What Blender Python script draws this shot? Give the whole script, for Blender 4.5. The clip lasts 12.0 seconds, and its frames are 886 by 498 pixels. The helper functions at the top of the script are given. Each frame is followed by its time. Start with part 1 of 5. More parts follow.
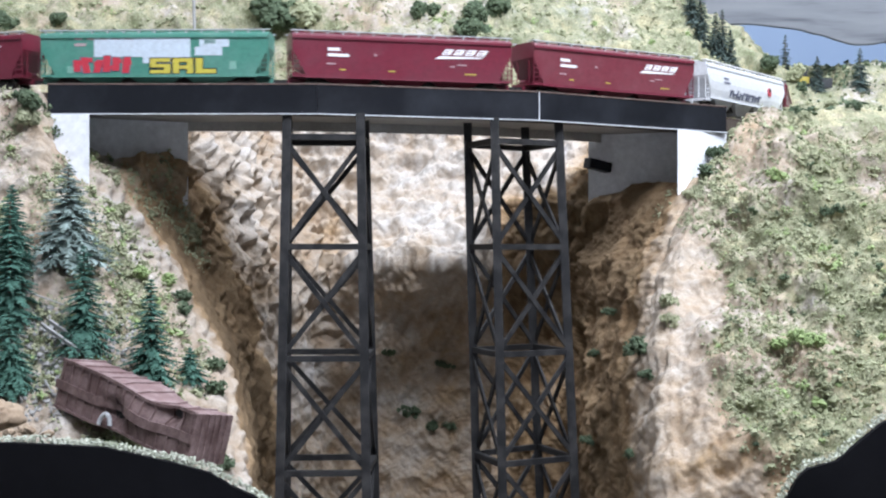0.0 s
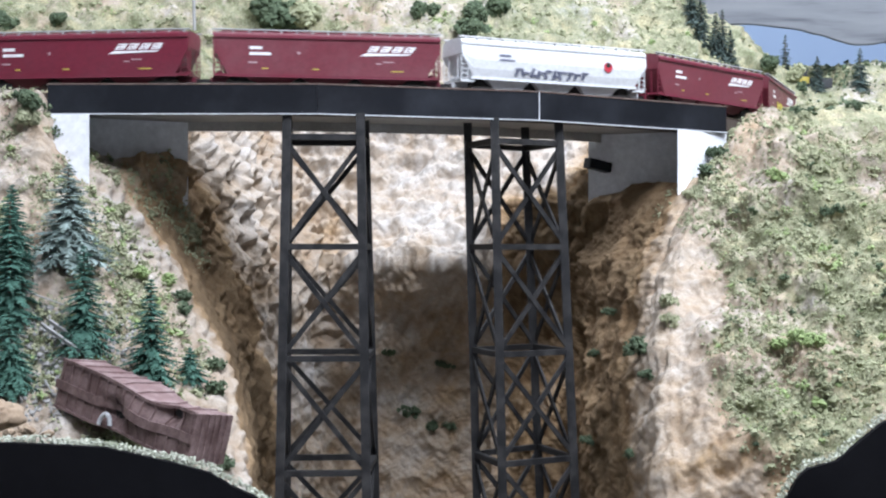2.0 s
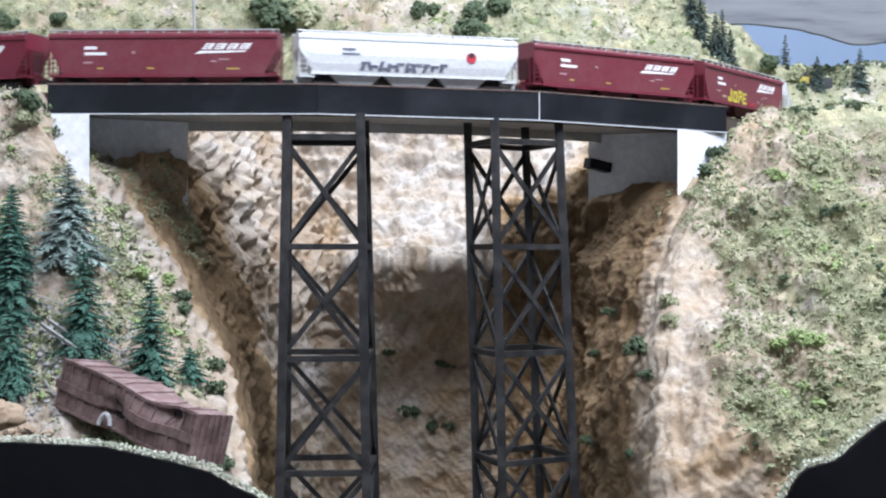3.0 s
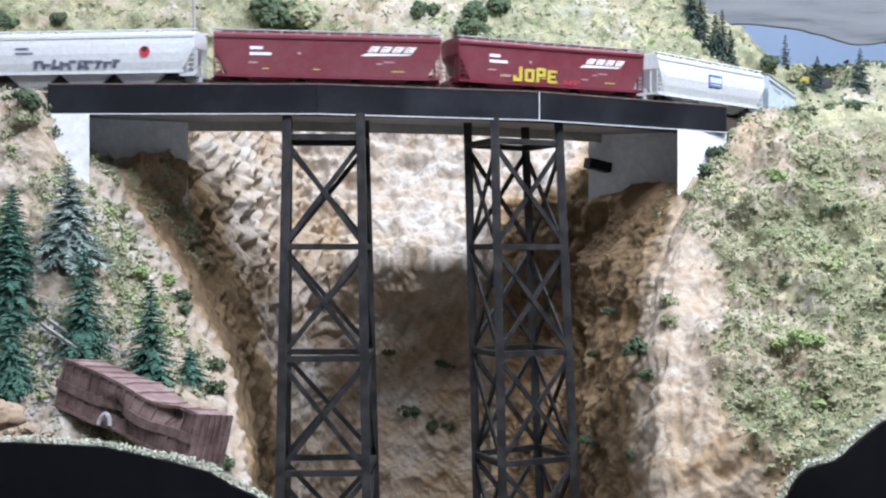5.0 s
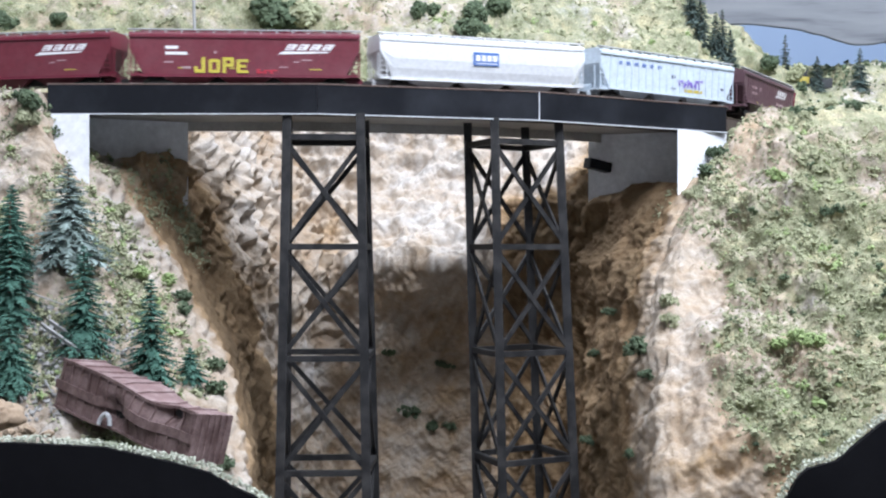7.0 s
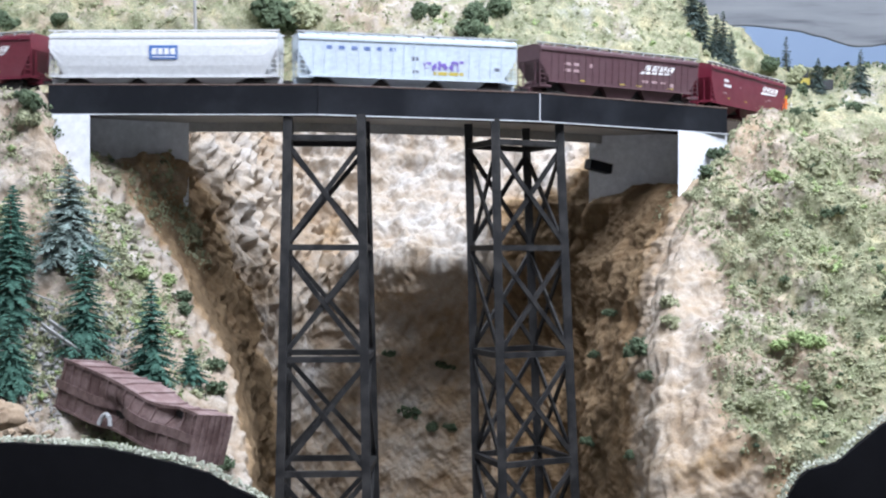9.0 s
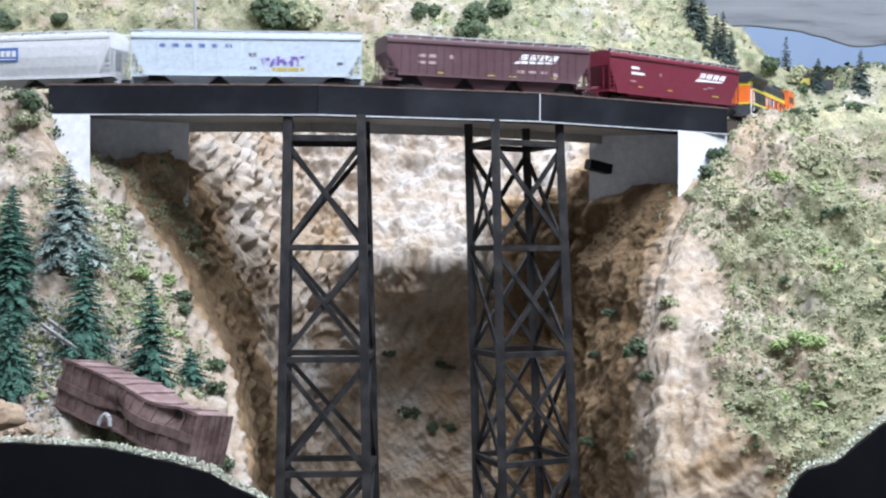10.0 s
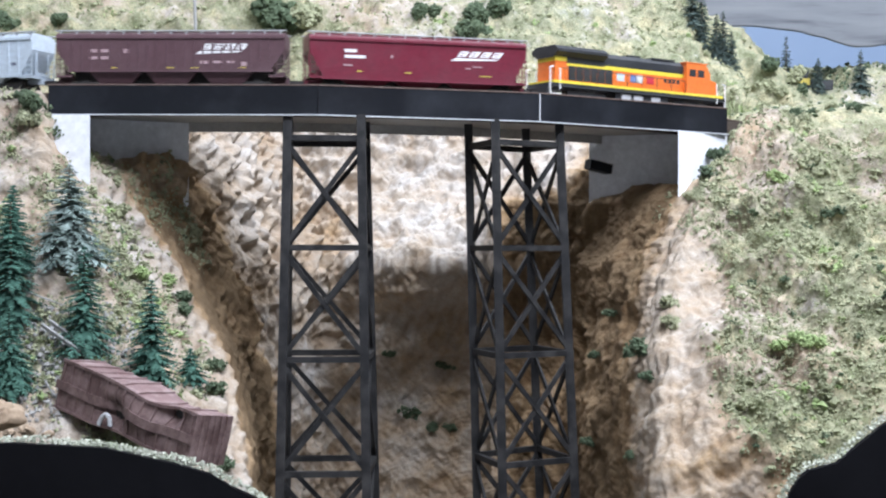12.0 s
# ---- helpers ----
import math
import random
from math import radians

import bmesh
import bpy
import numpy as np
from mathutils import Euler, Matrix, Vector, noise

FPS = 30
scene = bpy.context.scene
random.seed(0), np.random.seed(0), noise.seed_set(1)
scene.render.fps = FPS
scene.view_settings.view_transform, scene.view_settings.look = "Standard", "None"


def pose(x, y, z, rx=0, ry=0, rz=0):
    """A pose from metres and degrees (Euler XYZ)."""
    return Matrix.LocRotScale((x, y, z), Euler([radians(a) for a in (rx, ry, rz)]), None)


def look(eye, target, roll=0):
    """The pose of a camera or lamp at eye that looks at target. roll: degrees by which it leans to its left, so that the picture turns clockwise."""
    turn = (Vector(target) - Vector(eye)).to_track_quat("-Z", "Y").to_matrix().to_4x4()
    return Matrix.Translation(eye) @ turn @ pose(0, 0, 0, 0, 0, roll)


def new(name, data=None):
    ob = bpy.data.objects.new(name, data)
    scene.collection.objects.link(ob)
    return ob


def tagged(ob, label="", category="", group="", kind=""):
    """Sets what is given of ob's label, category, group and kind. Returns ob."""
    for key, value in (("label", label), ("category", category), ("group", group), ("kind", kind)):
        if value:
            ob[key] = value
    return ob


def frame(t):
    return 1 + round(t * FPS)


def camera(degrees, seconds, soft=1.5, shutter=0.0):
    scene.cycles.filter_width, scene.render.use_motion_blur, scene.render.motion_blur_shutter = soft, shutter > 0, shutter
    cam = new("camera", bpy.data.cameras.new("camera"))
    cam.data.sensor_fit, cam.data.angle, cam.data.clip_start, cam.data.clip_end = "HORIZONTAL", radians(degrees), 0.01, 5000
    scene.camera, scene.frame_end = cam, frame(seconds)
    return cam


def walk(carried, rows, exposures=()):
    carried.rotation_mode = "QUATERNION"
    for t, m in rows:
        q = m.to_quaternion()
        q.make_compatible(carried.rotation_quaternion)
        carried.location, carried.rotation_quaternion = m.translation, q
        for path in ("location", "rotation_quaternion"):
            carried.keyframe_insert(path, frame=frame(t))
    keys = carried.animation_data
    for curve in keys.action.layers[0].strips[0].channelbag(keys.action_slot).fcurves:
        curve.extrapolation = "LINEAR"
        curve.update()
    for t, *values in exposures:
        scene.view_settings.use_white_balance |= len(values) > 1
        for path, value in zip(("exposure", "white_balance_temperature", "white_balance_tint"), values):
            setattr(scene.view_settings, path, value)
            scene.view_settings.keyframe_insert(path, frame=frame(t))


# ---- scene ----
# A model railway in true size (1:87). z = 0 is the height of the lens, the room's floor lies 1.3 m below it.
cam = camera(36.2, 12.0, soft=2.2, shutter=0.5)
EYE = (0.0, 0.0, 0.0)
walk(cam, [(0.0, pose(*EYE, 90.0, 0.0, 0.0)),
           (7.2, pose(*EYE, 90.0, 0.0, 0.0)),
           (8.9, pose(*EYE, 90.04, -0.1, 0.02)),
           (12.0, pose(*EYE, 90.05, -0.1, 0.02))])

# ---- light: ceiling lamps of the train room, and an added backdrop fill ----
scene.view_settings.exposure = 0.0
world = bpy.data.worlds.new("room_air")
scene.world = world
world.use_nodes = True
world.node_tree.nodes["Background"].inputs[0].default_value = (0.80, 0.88, 1.0, 1)
world.node_tree.nodes["Background"].inputs[1].default_value = 0.12


def ceiling_lamp(name, eye, target, sx, sy, power, colour):
    data = bpy.data.lights.new(name, "AREA")
    data.shape, data.size, data.size_y, data.energy, data.color = "RECTANGLE", sx, sy, power, colour
    ob = new(name, data)
    ob.matrix_world = look(eye, target)
    return ob


COOL = (0.80, 0.86, 1.0)
ceiling_lamp("lamp_far_aisle", (0.18, -0.35, 1.72), (0.0, 1.3, 0.05), 0.9, 0.45, 64.0, COOL)
ceiling_lamp("lamp_over_aisle", (0.62, 0.25, 1.72), (0.25, 1.3, 0.05), 0.8, 0.26, 47.0, COOL)
ceiling_lamp("lamp_over_layout", (-1.15, 2.15, 1.72), (0.0, 1.3, 0.0), 0.55, 0.30, 32.0, COOL)
# added fill that brightens the sheet and backdrop; no known lamp hangs there
ceiling_lamp("fill_by_backdrop", (1.2, 1.2, 1.65), (0.9, 2.6, 0.3), 0.8, 0.30, 50.0, COOL)

# ---- materials ----
def nodes_of(name):
    m = bpy.data.materials.new(name)
    m.use_nodes = True
    nt = m.node_tree
    return m, nt, nt.nodes["Principled BSDF"]


def noise_node(nt, scale, detail=4.0, rough=0.6, kind="Object"):
    tc = nt.nodes.new("ShaderNodeTexCoord")
    n = nt.nodes.new("ShaderNodeTexNoise")
    n.inputs["Scale"].default_value, n.inputs["Detail"].default_value, n.inputs["Roughness"].default_value = scale, detail, rough
    nt.links.new(tc.outputs[kind], n.inputs["Vector"])
    return n


def ramp(nt, source, stops):
    r = nt.nodes.new("ShaderNodeValToRGB")
    while len(r.color_ramp.elements) < len(stops):
        r.color_ramp.elements.new(0.5)
    for e, (p, c) in zip(r.color_ramp.elements, stops):
        e.position, e.color = p, (*c, 1) if len(c) == 3 else c
    nt.links.new(source, r.inputs[0])
    return r


def mix(nt, fac, a, b, blend="MIX"):
    m = nt.nodes.new("ShaderNodeMix")
    m.data_type, m.blend_type = "RGBA", blend
    for value, socket in ((fac, m.inputs[0]), (a, m.inputs[6]), (b, m.inputs[7])):
        if hasattr(value, "is_linked"):
            nt.links.new(value, socket)
        elif isinstance(value, tuple):
            socket.default_value = (*value, 1)
        else:
            socket.default_value = value
    return m.outputs[2]


def bump(nt, bsdf, height, strength, dist):
    b = nt.nodes.new("ShaderNodeBump")
    b.inputs["Strength"].default_value, b.inputs["Distance"].default_value = strength, dist
    nt.links.new(height, b.inputs["Height"])
    nt.links.new(b.outputs[0], bsdf.inputs["Normal"])


def worn(name, colour, dirt, rough=0.5, metal=0.0, scale=60.0, amount=0.5, relief=0.15, spec=0.5):
    """Paint or plastic with fine grain, and dirt in soft patches."""
    m, nt, p = nodes_of(name)
    big, fine = noise_node(nt, scale, 5.0, 0.65), noise_node(nt, scale * 9.0, 3.0, 0.7)
    mask = ramp(nt, big.outputs[0], [(0.42, (0, 0, 0)), (0.75, (amount, amount, amount))])
    c = mix(nt, mask.outputs[0], colour, dirt)
    grain = ramp(nt, fine.outputs[0], [(0.3, (0.86, 0.86, 0.86)), (0.7, (1.1, 1.1, 1.1))])
    nt.links.new(mix(nt, 1.0, c, grain.outputs[0], "MULTIPLY"), p.inputs["Base Color"])
    r = ramp(nt, big.outputs[0], [(0.3, (rough - 0.08,) * 3), (0.7, (min(1.0, rough + 0.15),) * 3)])
    nt.links.new(r.outputs[0], p.inputs["Roughness"])
    p.inputs["Metallic"].default_value = metal
    p.inputs["Specular IOR Level"].default_value = spec
    bump(nt, p, fine.outputs[0], relief, 0.0004)
    return m


def attr(nt, name):
    a = nt.nodes.new("ShaderNodeAttribute")
    a.attribute_name = name
    return a.outputs["Fac"]


def scenery(name, pale, tan, rust, moss, moss2):
    """Plaster rock; its attributes give stains, painted shade on walls and in creases, and ground foam ('green')."""
    m, nt, p = nodes_of(name)
    n1, n2, n3 = noise_node(nt, 14.0, 6.0, 0.65), noise_node(nt, 55.0, 6.0, 0.7), noise_node(nt, 420.0, 4.0, 0.7)
    st = attr(nt, "stain_shade")
    add = nt.nodes.new("ShaderNodeMath")
    add.operation = "MULTIPLY_ADD"
    nt.links.new(n1.outputs[0], add.inputs[0])
    add.inputs[1].default_value = 0.55
    nt.links.new(st, add.inputs[2])
    add2 = nt.nodes.new("ShaderNodeMath")
    add2.operation = "MULTIPLY_ADD"
    nt.links.new(n2.outputs[0], add2.inputs[0])
    add2.inputs[1].default_value = 0.5
    nt.links.new(add.outputs[0], add2.inputs[2])
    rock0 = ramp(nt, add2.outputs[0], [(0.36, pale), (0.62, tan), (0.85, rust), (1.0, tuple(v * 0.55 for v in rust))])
    # brown wash that also puts the creases' shade into the colour
    wash_shade = ramp(nt, attr(nt, "wash_shade"), [(0.0, (1.0, 1.0, 1.0)), (0.5, (0.86, 0.82, 0.78)), (1.0, (0.55, 0.45, 0.37))])
    rock1 = mix(nt, 1.0, rock0.outputs[0], wash_shade.outputs[0], "MULTIPLY")
    g = attr(nt, "green")
    gm = nt.nodes.new("ShaderNodeMath")
    gm.operation = "MULTIPLY_ADD"
    nt.links.new(n2.outputs[0], gm.inputs[0])
    gm.inputs[1].default_value = 0.8
    nt.links.new(g, gm.inputs[2])
    gr = ramp(nt, gm.outputs[0], [(0.68, (0, 0, 0)), (0.86, (0.92, 0.92, 0.92))])
    turf = ramp(nt, n3.outputs[0], [(0.3, moss), (0.7, moss2)])
    n4 = noise_node(nt, 34.0, 4.0, 0.6)
    patch = ramp(nt, n4.outputs[0], [(0.36, (0.55, 0.62, 0.50)), (0.50, (1.0, 1.0, 1.0)), (0.66, (1.45, 1.30, 1.25))])
    turf2 = mix(nt, 1.0, turf.outputs[0], patch.outputs[0], "MULTIPLY")
    c = mix(nt, gr.outputs[0], rock1, turf2)
    grain = ramp(nt, n3.outputs[0], [(0.25, (0.75, 0.75, 0.75)), (0.75, (1.15, 1.15, 1.15))])
    nt.links.new(mix(nt, 0.8, c, grain.outputs[0], "MULTIPLY"), p.inputs["Base Color"])
    p.inputs["Roughness"].default_value = 0.9
    p.inputs["Specular IOR Level"].default_value = 0.2
    # creases of the plaster cloth, finer than the mesh
    vo = nt.nodes.new("ShaderNodeTexVoronoi")
    vo.inputs["Scale"].default_value = 105.0
    warp = mix(nt, 0.018, nt.nodes.new("ShaderNodeTexCoord").outputs["Object"], n2.outputs["Color"], "ADD")
    nt.links.new(warp, vo.inputs["Vector"])
    height = nt.nodes.new("ShaderNodeMath")
    height.operation = "MULTIPLY_ADD"
    nt.links.new(n3.outputs[0], height.inputs[0])
    height.inputs[1].default_value = 0.35
    nt.links.new(vo.outputs["Distance"], height.inputs[2])
    bump(nt, p, height.outputs[0], 0.55, 0.0038)
    return m


def foliage(name, dark, light, rough=0.85):
    m, nt, p = nodes_of(name)
    geo = nt.nodes.new("ShaderNodeNewGeometry")
    n = noise_node(nt, 42.0, 4.0, 0.65)
    a = nt.nodes.new("ShaderNodeMath")
    a.operation = "MULTIPLY_ADD"
    nt.links.new(geo.outputs["Random Per Island"], a.inputs[0])
    a.inputs[1].default_value = 0.30
    h = nt.nodes.new("ShaderNodeMath")
    h.operation = "MULTIPLY"
    nt.links.new(n.outputs[0], h.inputs[0])
    h.inputs[1].default_value = 0.80
    nt.links.new(h.outputs[0], a.inputs[2])
    r = ramp(nt, a.outputs[0], [(0.12, dark), (0.9, light)])
    nt.links.new(r.outputs[0], p.inputs["Base Color"])
    p.inputs["Roughness"].default_value = rough
    p.inputs["Specular IOR Level"].default_value = 0.25
    return m


M_ROCK = scenery("plaster_rock", (0.53, 0.515, 0.495), (0.45, 0.385, 0.315), (0.36, 0.25, 0.145), (0.165, 0.17, 0.095), (0.38, 0.385, 0.255))
M_FOAM = foliage("ground_foam", (0.165, 0.18, 0.095), (0.42, 0.43, 0.285))
M_FOAM_BRIGHT = foliage("bright_foam", (0.20, 0.28, 0.11), (0.36, 0.44, 0.21))
M_FOAM_DARK = foliage("dark_foam", (0.03, 0.05, 0.03), (0.13, 0.17, 0.10))
M_NEEDLE = foliage("pine_needles", (0.012, 0.050, 0.036), (0.10, 0.21, 0.16))
M_NEEDLE_GREY = foliage("frosted_needles", (0.05, 0.08, 0.07), (0.32, 0.40, 0.37))
M_NEEDLE_FAR = foliage("far_needles", (0.03, 0.05, 0.05), (0.12, 0.16, 0.14))
M_BARK = worn("bark", (0.13, 0.09, 0.06), (0.22, 0.18, 0.14), 0.9, scale=150)
M_GIRDER = worn("black_girder_paint", (0.006, 0.007, 0.010), (0.032, 0.036, 0.045), 0.5, scale=18, amount=0.45, spec=0.2)
M_EDGE = worn("bare_styrene_edge", (0.55, 0.57, 0.60), (0.25, 0.26, 0.28), 0.5, scale=80)
M_STEEL = worn("black_tower_paint", (0.010, 0.010, 0.011), (0.075, 0.072, 0.070), 0.6, scale=70, amount=0.55, spec=0.3)
M_DECK = worn("grey_plywood", (0.42, 0.41, 0.39), (0.30, 0.29, 0.27), 0.8, scale=30)
M_ABUT = worn("white_plaster", (0.74, 0.76, 0.79), (0.62, 0.62, 0.63), 0.85, scale=14, amount=0.35, relief=0.05)
M_TIE = worn("tie_brown", (0.05, 0.035, 0.025), (0.10, 0.08, 0.06), 0.85, scale=200)
M_WALK = worn("walkway_wood", (0.11, 0.07, 0.055), (0.22, 0.18, 0.16), 0.8, scale=90, amount=0.7)
M_RAIL = worn("weathered_rail", (0.16, 0.11, 0.08), (0.30, 0.26, 0.22), 0.45, 0.6, scale=200)
M_FASCIA = worn("black_fascia", (0.004, 0.004, 0.005), (0.010, 0.010, 0.012), 0.6, scale=10, spec=0.05)
# ---- terrain ----
def vnoise(p, seed):
    """Smooth value noise in [0, 1] at the points p (n, 3)."""
    i = np.floor(p).astype(np.int64)
    f = p - i
    f = f * f * (3 - 2 * f)
    out = np.zeros(len(p))
    for dx in (0, 1):
        for dy in (0, 1):
            for dz in (0, 1):
                h = ((i[:, 0] + dx) * 374761393 + (i[:, 1] + dy) * 668265263 + (i[:, 2] + dz) * 2147483647 + seed * 974634777) & 0xFFFFFFFF
                h = ((h ^ (h >> 13)) * 1274126177) & 0xFFFFFFFF
                h = ((h ^ (h >> 16)) & 0xFFFF) / 65535.0
                w = (f[:, 0] if dx else 1 - f[:, 0]) * (f[:, 1] if dy else 1 - f[:, 1]) * (f[:, 2] if dz else 1 - f[:, 2])
                out += h * w
    return out


def fbm(p, seed, octaves=4, gain=0.5):
    out, amp, total = np.zeros(len(p)), 1.0, 0.0
    for k in range(octaves):
        out += amp * vnoise(p * 2.0 ** k + 17.3 * k, seed + k)
        total += amp
        amp *= gain
    return out / total


def crease(p, seed, octaves=3, gain=0.55):
    """Folds with sharp ridges, like crumpled plaster cloth."""
    out, amp, total = np.zeros(len(p)), 1.0, 0.0
    for k in range(octaves):
        out += amp * (1 - np.abs(2 * vnoise(p * 2.1 ** k + 5.1 * k, seed + k) - 1) * 1.6)
        total += amp
        amp *= gain
    return out / total


def folds(p, seed, freq):
    """Crumpled paper: flat facets that meet in sharp straight creases; about 0 on the mean."""
    rng = np.random.default_rng(seed)
    out = np.zeros(len(p))
    for k in range(8):
        d = rng.normal(size=3)
        d /= np.linalg.norm(d)
        f = 0.30 + 0.16 * k
        t = p @ d * freq * f + 1.1 * fbm(p * freq * 0.42 + 7.1 * k, seed + k, 2) + rng.random()
        wave = np.abs((t % 1.0) * 2 - 1) - 0.5
        out += wave * (0.25 + 1.1 * vnoise(p * freq * 0.30 + 3.3 * k, seed + 20 + k)) / (0.6 + f)
    return 0.42 * out


def smooth(a, b, x):
    t = np.clip((x - a) / (b - a), 0, 1)
    return t * t * (3 - 2 * t)


TRACK_Z = 0.139


def terrain(name, gx, gy, gz, relief, green, stain_shade, material, label, category):
    """A sheet of scenery on a grid of places; relief lifts it along its normals."""
    p = np.stack([gx, gy, gz], -1)
    du, dv = np.gradient(p, axis=1), np.gradient(p, axis=0)
    n = np.cross(du, dv)
    n /= np.linalg.norm(n, axis=-1)[..., None] + 1e-12
    shape = gx.shape
    p, n = p.reshape(-1, 3), n.reshape(-1, 3)
    q = p + n * relief(p, shape)[:, None]
    idx = np.arange(len(p)).reshape(shape)
    faces = np.stack([idx[:-1, :-1], idx[:-1, 1:], idx[1:, 1:], idx[1:, :-1]], -1).reshape(-1, 4)
    me = bpy.data.meshes.new(name)
    me.from_pydata(q.tolist(), [], faces.tolist())
    g = green(p, shape)
    # low folds and random patches go brown; the folds' part imitates crease shade
    wash_shade = np.clip(0.24 - 0.8 * FOLD[0] + 0.9 * (fbm(p * 22.0, 91) - 0.5), 0, 1)
    for key, values in (("green", g), ("stain_shade", stain_shade(p, shape)), ("wash_shade", wash_shade)):
        me.attributes.new(key, "FLOAT", "POINT").data.foreach_set("value", np.asarray(values, dtype=np.float32))
    me.materials.append(material)
    me.shade_smooth()
    tagged(new(name, me), label, category, kind="structure")
    return q, n, g, shape


# the canyon: at each height a line in plan from the left bank over its rim, along the canyon's walls, to the right-hand hill
LEVEL = [-0.42, -0.166, -0.087, -0.018, 0.05, 0.08, 0.14]
# a row for each point of the line: how far along, and how far back, it lies at the levels
PLAN_X = [
    [-0.75] * 7,
    [-0.12, -0.151, -0.186, -0.236, -0.29, -0.30, -0.31],
    [-0.158, -0.1820, -0.202, -0.228, -0.233, -0.238, -0.25],
    [-0.12, -0.12, -0.125, -0.135, -0.16, -0.17, -0.19],
    [0.02] * 7,
    [0.12, 0.125, 0.13, 0.135, 0.14, 0.158, 0.2],
    [0.172, 0.1635, 0.176, 0.195, 0.232, 0.258, 0.3],
    [0.3, 0.3, 0.31, 0.33, 0.36, 0.38, 0.42],
    [0.85] * 7]
PLAN_Y = [
    [0.70, 0.955, 1.045, 1.09, 1.13, 1.15, 1.165],
    [0.82, 1.05, 1.16, 1.20, 1.20, 1.20, 1.24],
    [1.38, 1.40, 1.40, 1.37, 1.335, 1.30, 1.36],
    [1.49, 1.51, 1.52, 1.525, 1.56, 1.58, 1.6],
    [1.47, 1.505, 1.5, 1.475, 1.56, 1.6, 1.64],
    [1.44, 1.46, 1.47, 1.465, 1.435, 1.455, 1.56],
    [0.9, 1.06, 1.15, 1.235, 1.297, 1.33, 1.375],
    [0.86, 1.02, 1.11, 1.2, 1.28, 1.315, 1.37],
    [0.8, 0.97, 1.06, 1.15, 1.24, 1.28, 1.34]]
STEPS = [240, 120, 170, 160, 140, 120, 150, 200]


def canyon_grid(rows):
    v = np.linspace(0, 1, rows)
    columns = [(k + np.arange(n) / n) for k, n in enumerate(STEPS)]
    u = np.concatenate(columns + [[len(STEPS)]])
    top = np.interp(u, [0, 0.905, 0.94, 1.0, 1.5, 1.75, 2.0, 4.8, 5.0, 5.12, 5.9, 6.0, 6.06, 6.12, 6.22, 6.5, 6.75, 7.0, 8.0],
                    [0.1365, 0.1365, 0.088, 0.083, 0.090, 0.094, 0.140, 0.150, 0.130, 0.071, 0.067, 0.072, 0.106, 0.137, 0.141, 0.141, 0.130, 0.117, 0.10])
    z = -0.42 + (top[None, :] + 0.42) * v[:, None]
    k = np.clip(u.astype(int), 0, len(STEPS) - 1)
    f = u - k
    cx = np.array(PLAN_X)
    cy = np.array(PLAN_Y)
    at = lambda table: np.stack([np.interp(z.ravel(), LEVEL, row) for row in table], 0).reshape(len(PLAN_X), *z.shape)
    ax, ay = at(cx), at(cy)
    col = np.arange(len(u))
    x = ax[k, :, col].T * (1 - f) + ax[k + 1, :, col].T * f
    g = np.where((k == 0)[None, :], np.clip((f[None, :] - np.interp(z, [-0.12, 0.06], [0.841, 0.91])) / np.interp(z, [-0.12, 0.06], [0.159, 0.09]), 0, 1), np.where(k == 5, f ** 2.3, f)[None, :])
    y = ay[k, :, col].T * (1 - g) + ay[k + 1, :, col].T * g
    # round the corners of the plan
    w = np.exp(-0.5 * (np.arange(-14, 15) / 6.0) ** 2)
    w /= w.sum()
    for grid in (x, y):
        wide = np.pad(grid, ((0, 0), (14, 14)), mode="edge")
        grid[:] = sum(w[i] * wide[:, i:i + grid.shape[1]] for i in range(29))
    brow = np.interp(u, [0, 1.2, 1.4, 5.9, 6.2, 6.6, 7.0, 8.0], [1, 1, 0, 0, 0.3, 0.5, 1, 1])
    brow = brow * np.interp(u, [0, 0.90, 0.945], [0.08, 0.08, 0.35])
    y += 0.10 * brow[None, :] * smooth(0.93, 1.0, v)[:, None] ** 2
    return x, y, z, np.broadcast_to(u[None, :], x.shape).ravel()


cx_grid, cy_grid, cz_grid, CANYON_U = canyon_grid(390)


FOLD = [0.0]


def canyon_relief(p, shape):
    u = CANYON_U
    inner = smooth(1.3, 2.0, u) * smooth(6.2, 5.6, u)
    rough = 0.010 + 0.014 * inner
    band = smooth(1.0, 1.15, u) * smooth(1.6, 1.3, u)
    right = smooth(6.1, 6.5, u)
    h = 0.026 * (fbm(p * 10.0, 3) - 0.5) * (0.6 + 0.4 * inner) + rough * 0.55 * (crease(p * 30.0, 11, 2) - 0.5)
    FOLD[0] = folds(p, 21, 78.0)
    calm = smooth(4.7, 5.2, u) * smooth(6.10, 5.95, u)
    low = smooth(0.0, -0.06, p[:, 2]) * inner
    h += (0.0080 + 0.0080 * inner) * FOLD[0] * (1 - 0.75 * calm) * (1 - 0.55 * low) * (1 - 0.4 * smooth(3.1, 3.6, u)) + (0.0034 + 0.0008 * calm) * folds(p, 22, 190.0)
    h += right * (0.042 * (crease(p * np.array([8.0, 8.0, 12.0]), 19, 3) - 0.5) + 0.042 * (fbm(p * 30.0, 14, 2) - 0.5) + 0.013 * (fbm(p * 90.0, 15, 2) - 0.5))
    ledge = inner * 0.013 * np.exp(-((p[:, 2] + 0.022 + 0.03 * (fbm(p * 14.0, 8, 2) - 0.5)) / 0.036) ** 2)
    under = smooth(4.9, 5.3, u) * smooth(6.3, 6.0, u) * smooth(0.01, 0.05, p[:, 2])
    return h * (1 - 0.6 * band) * (1 - 0.75 * under) + ledge


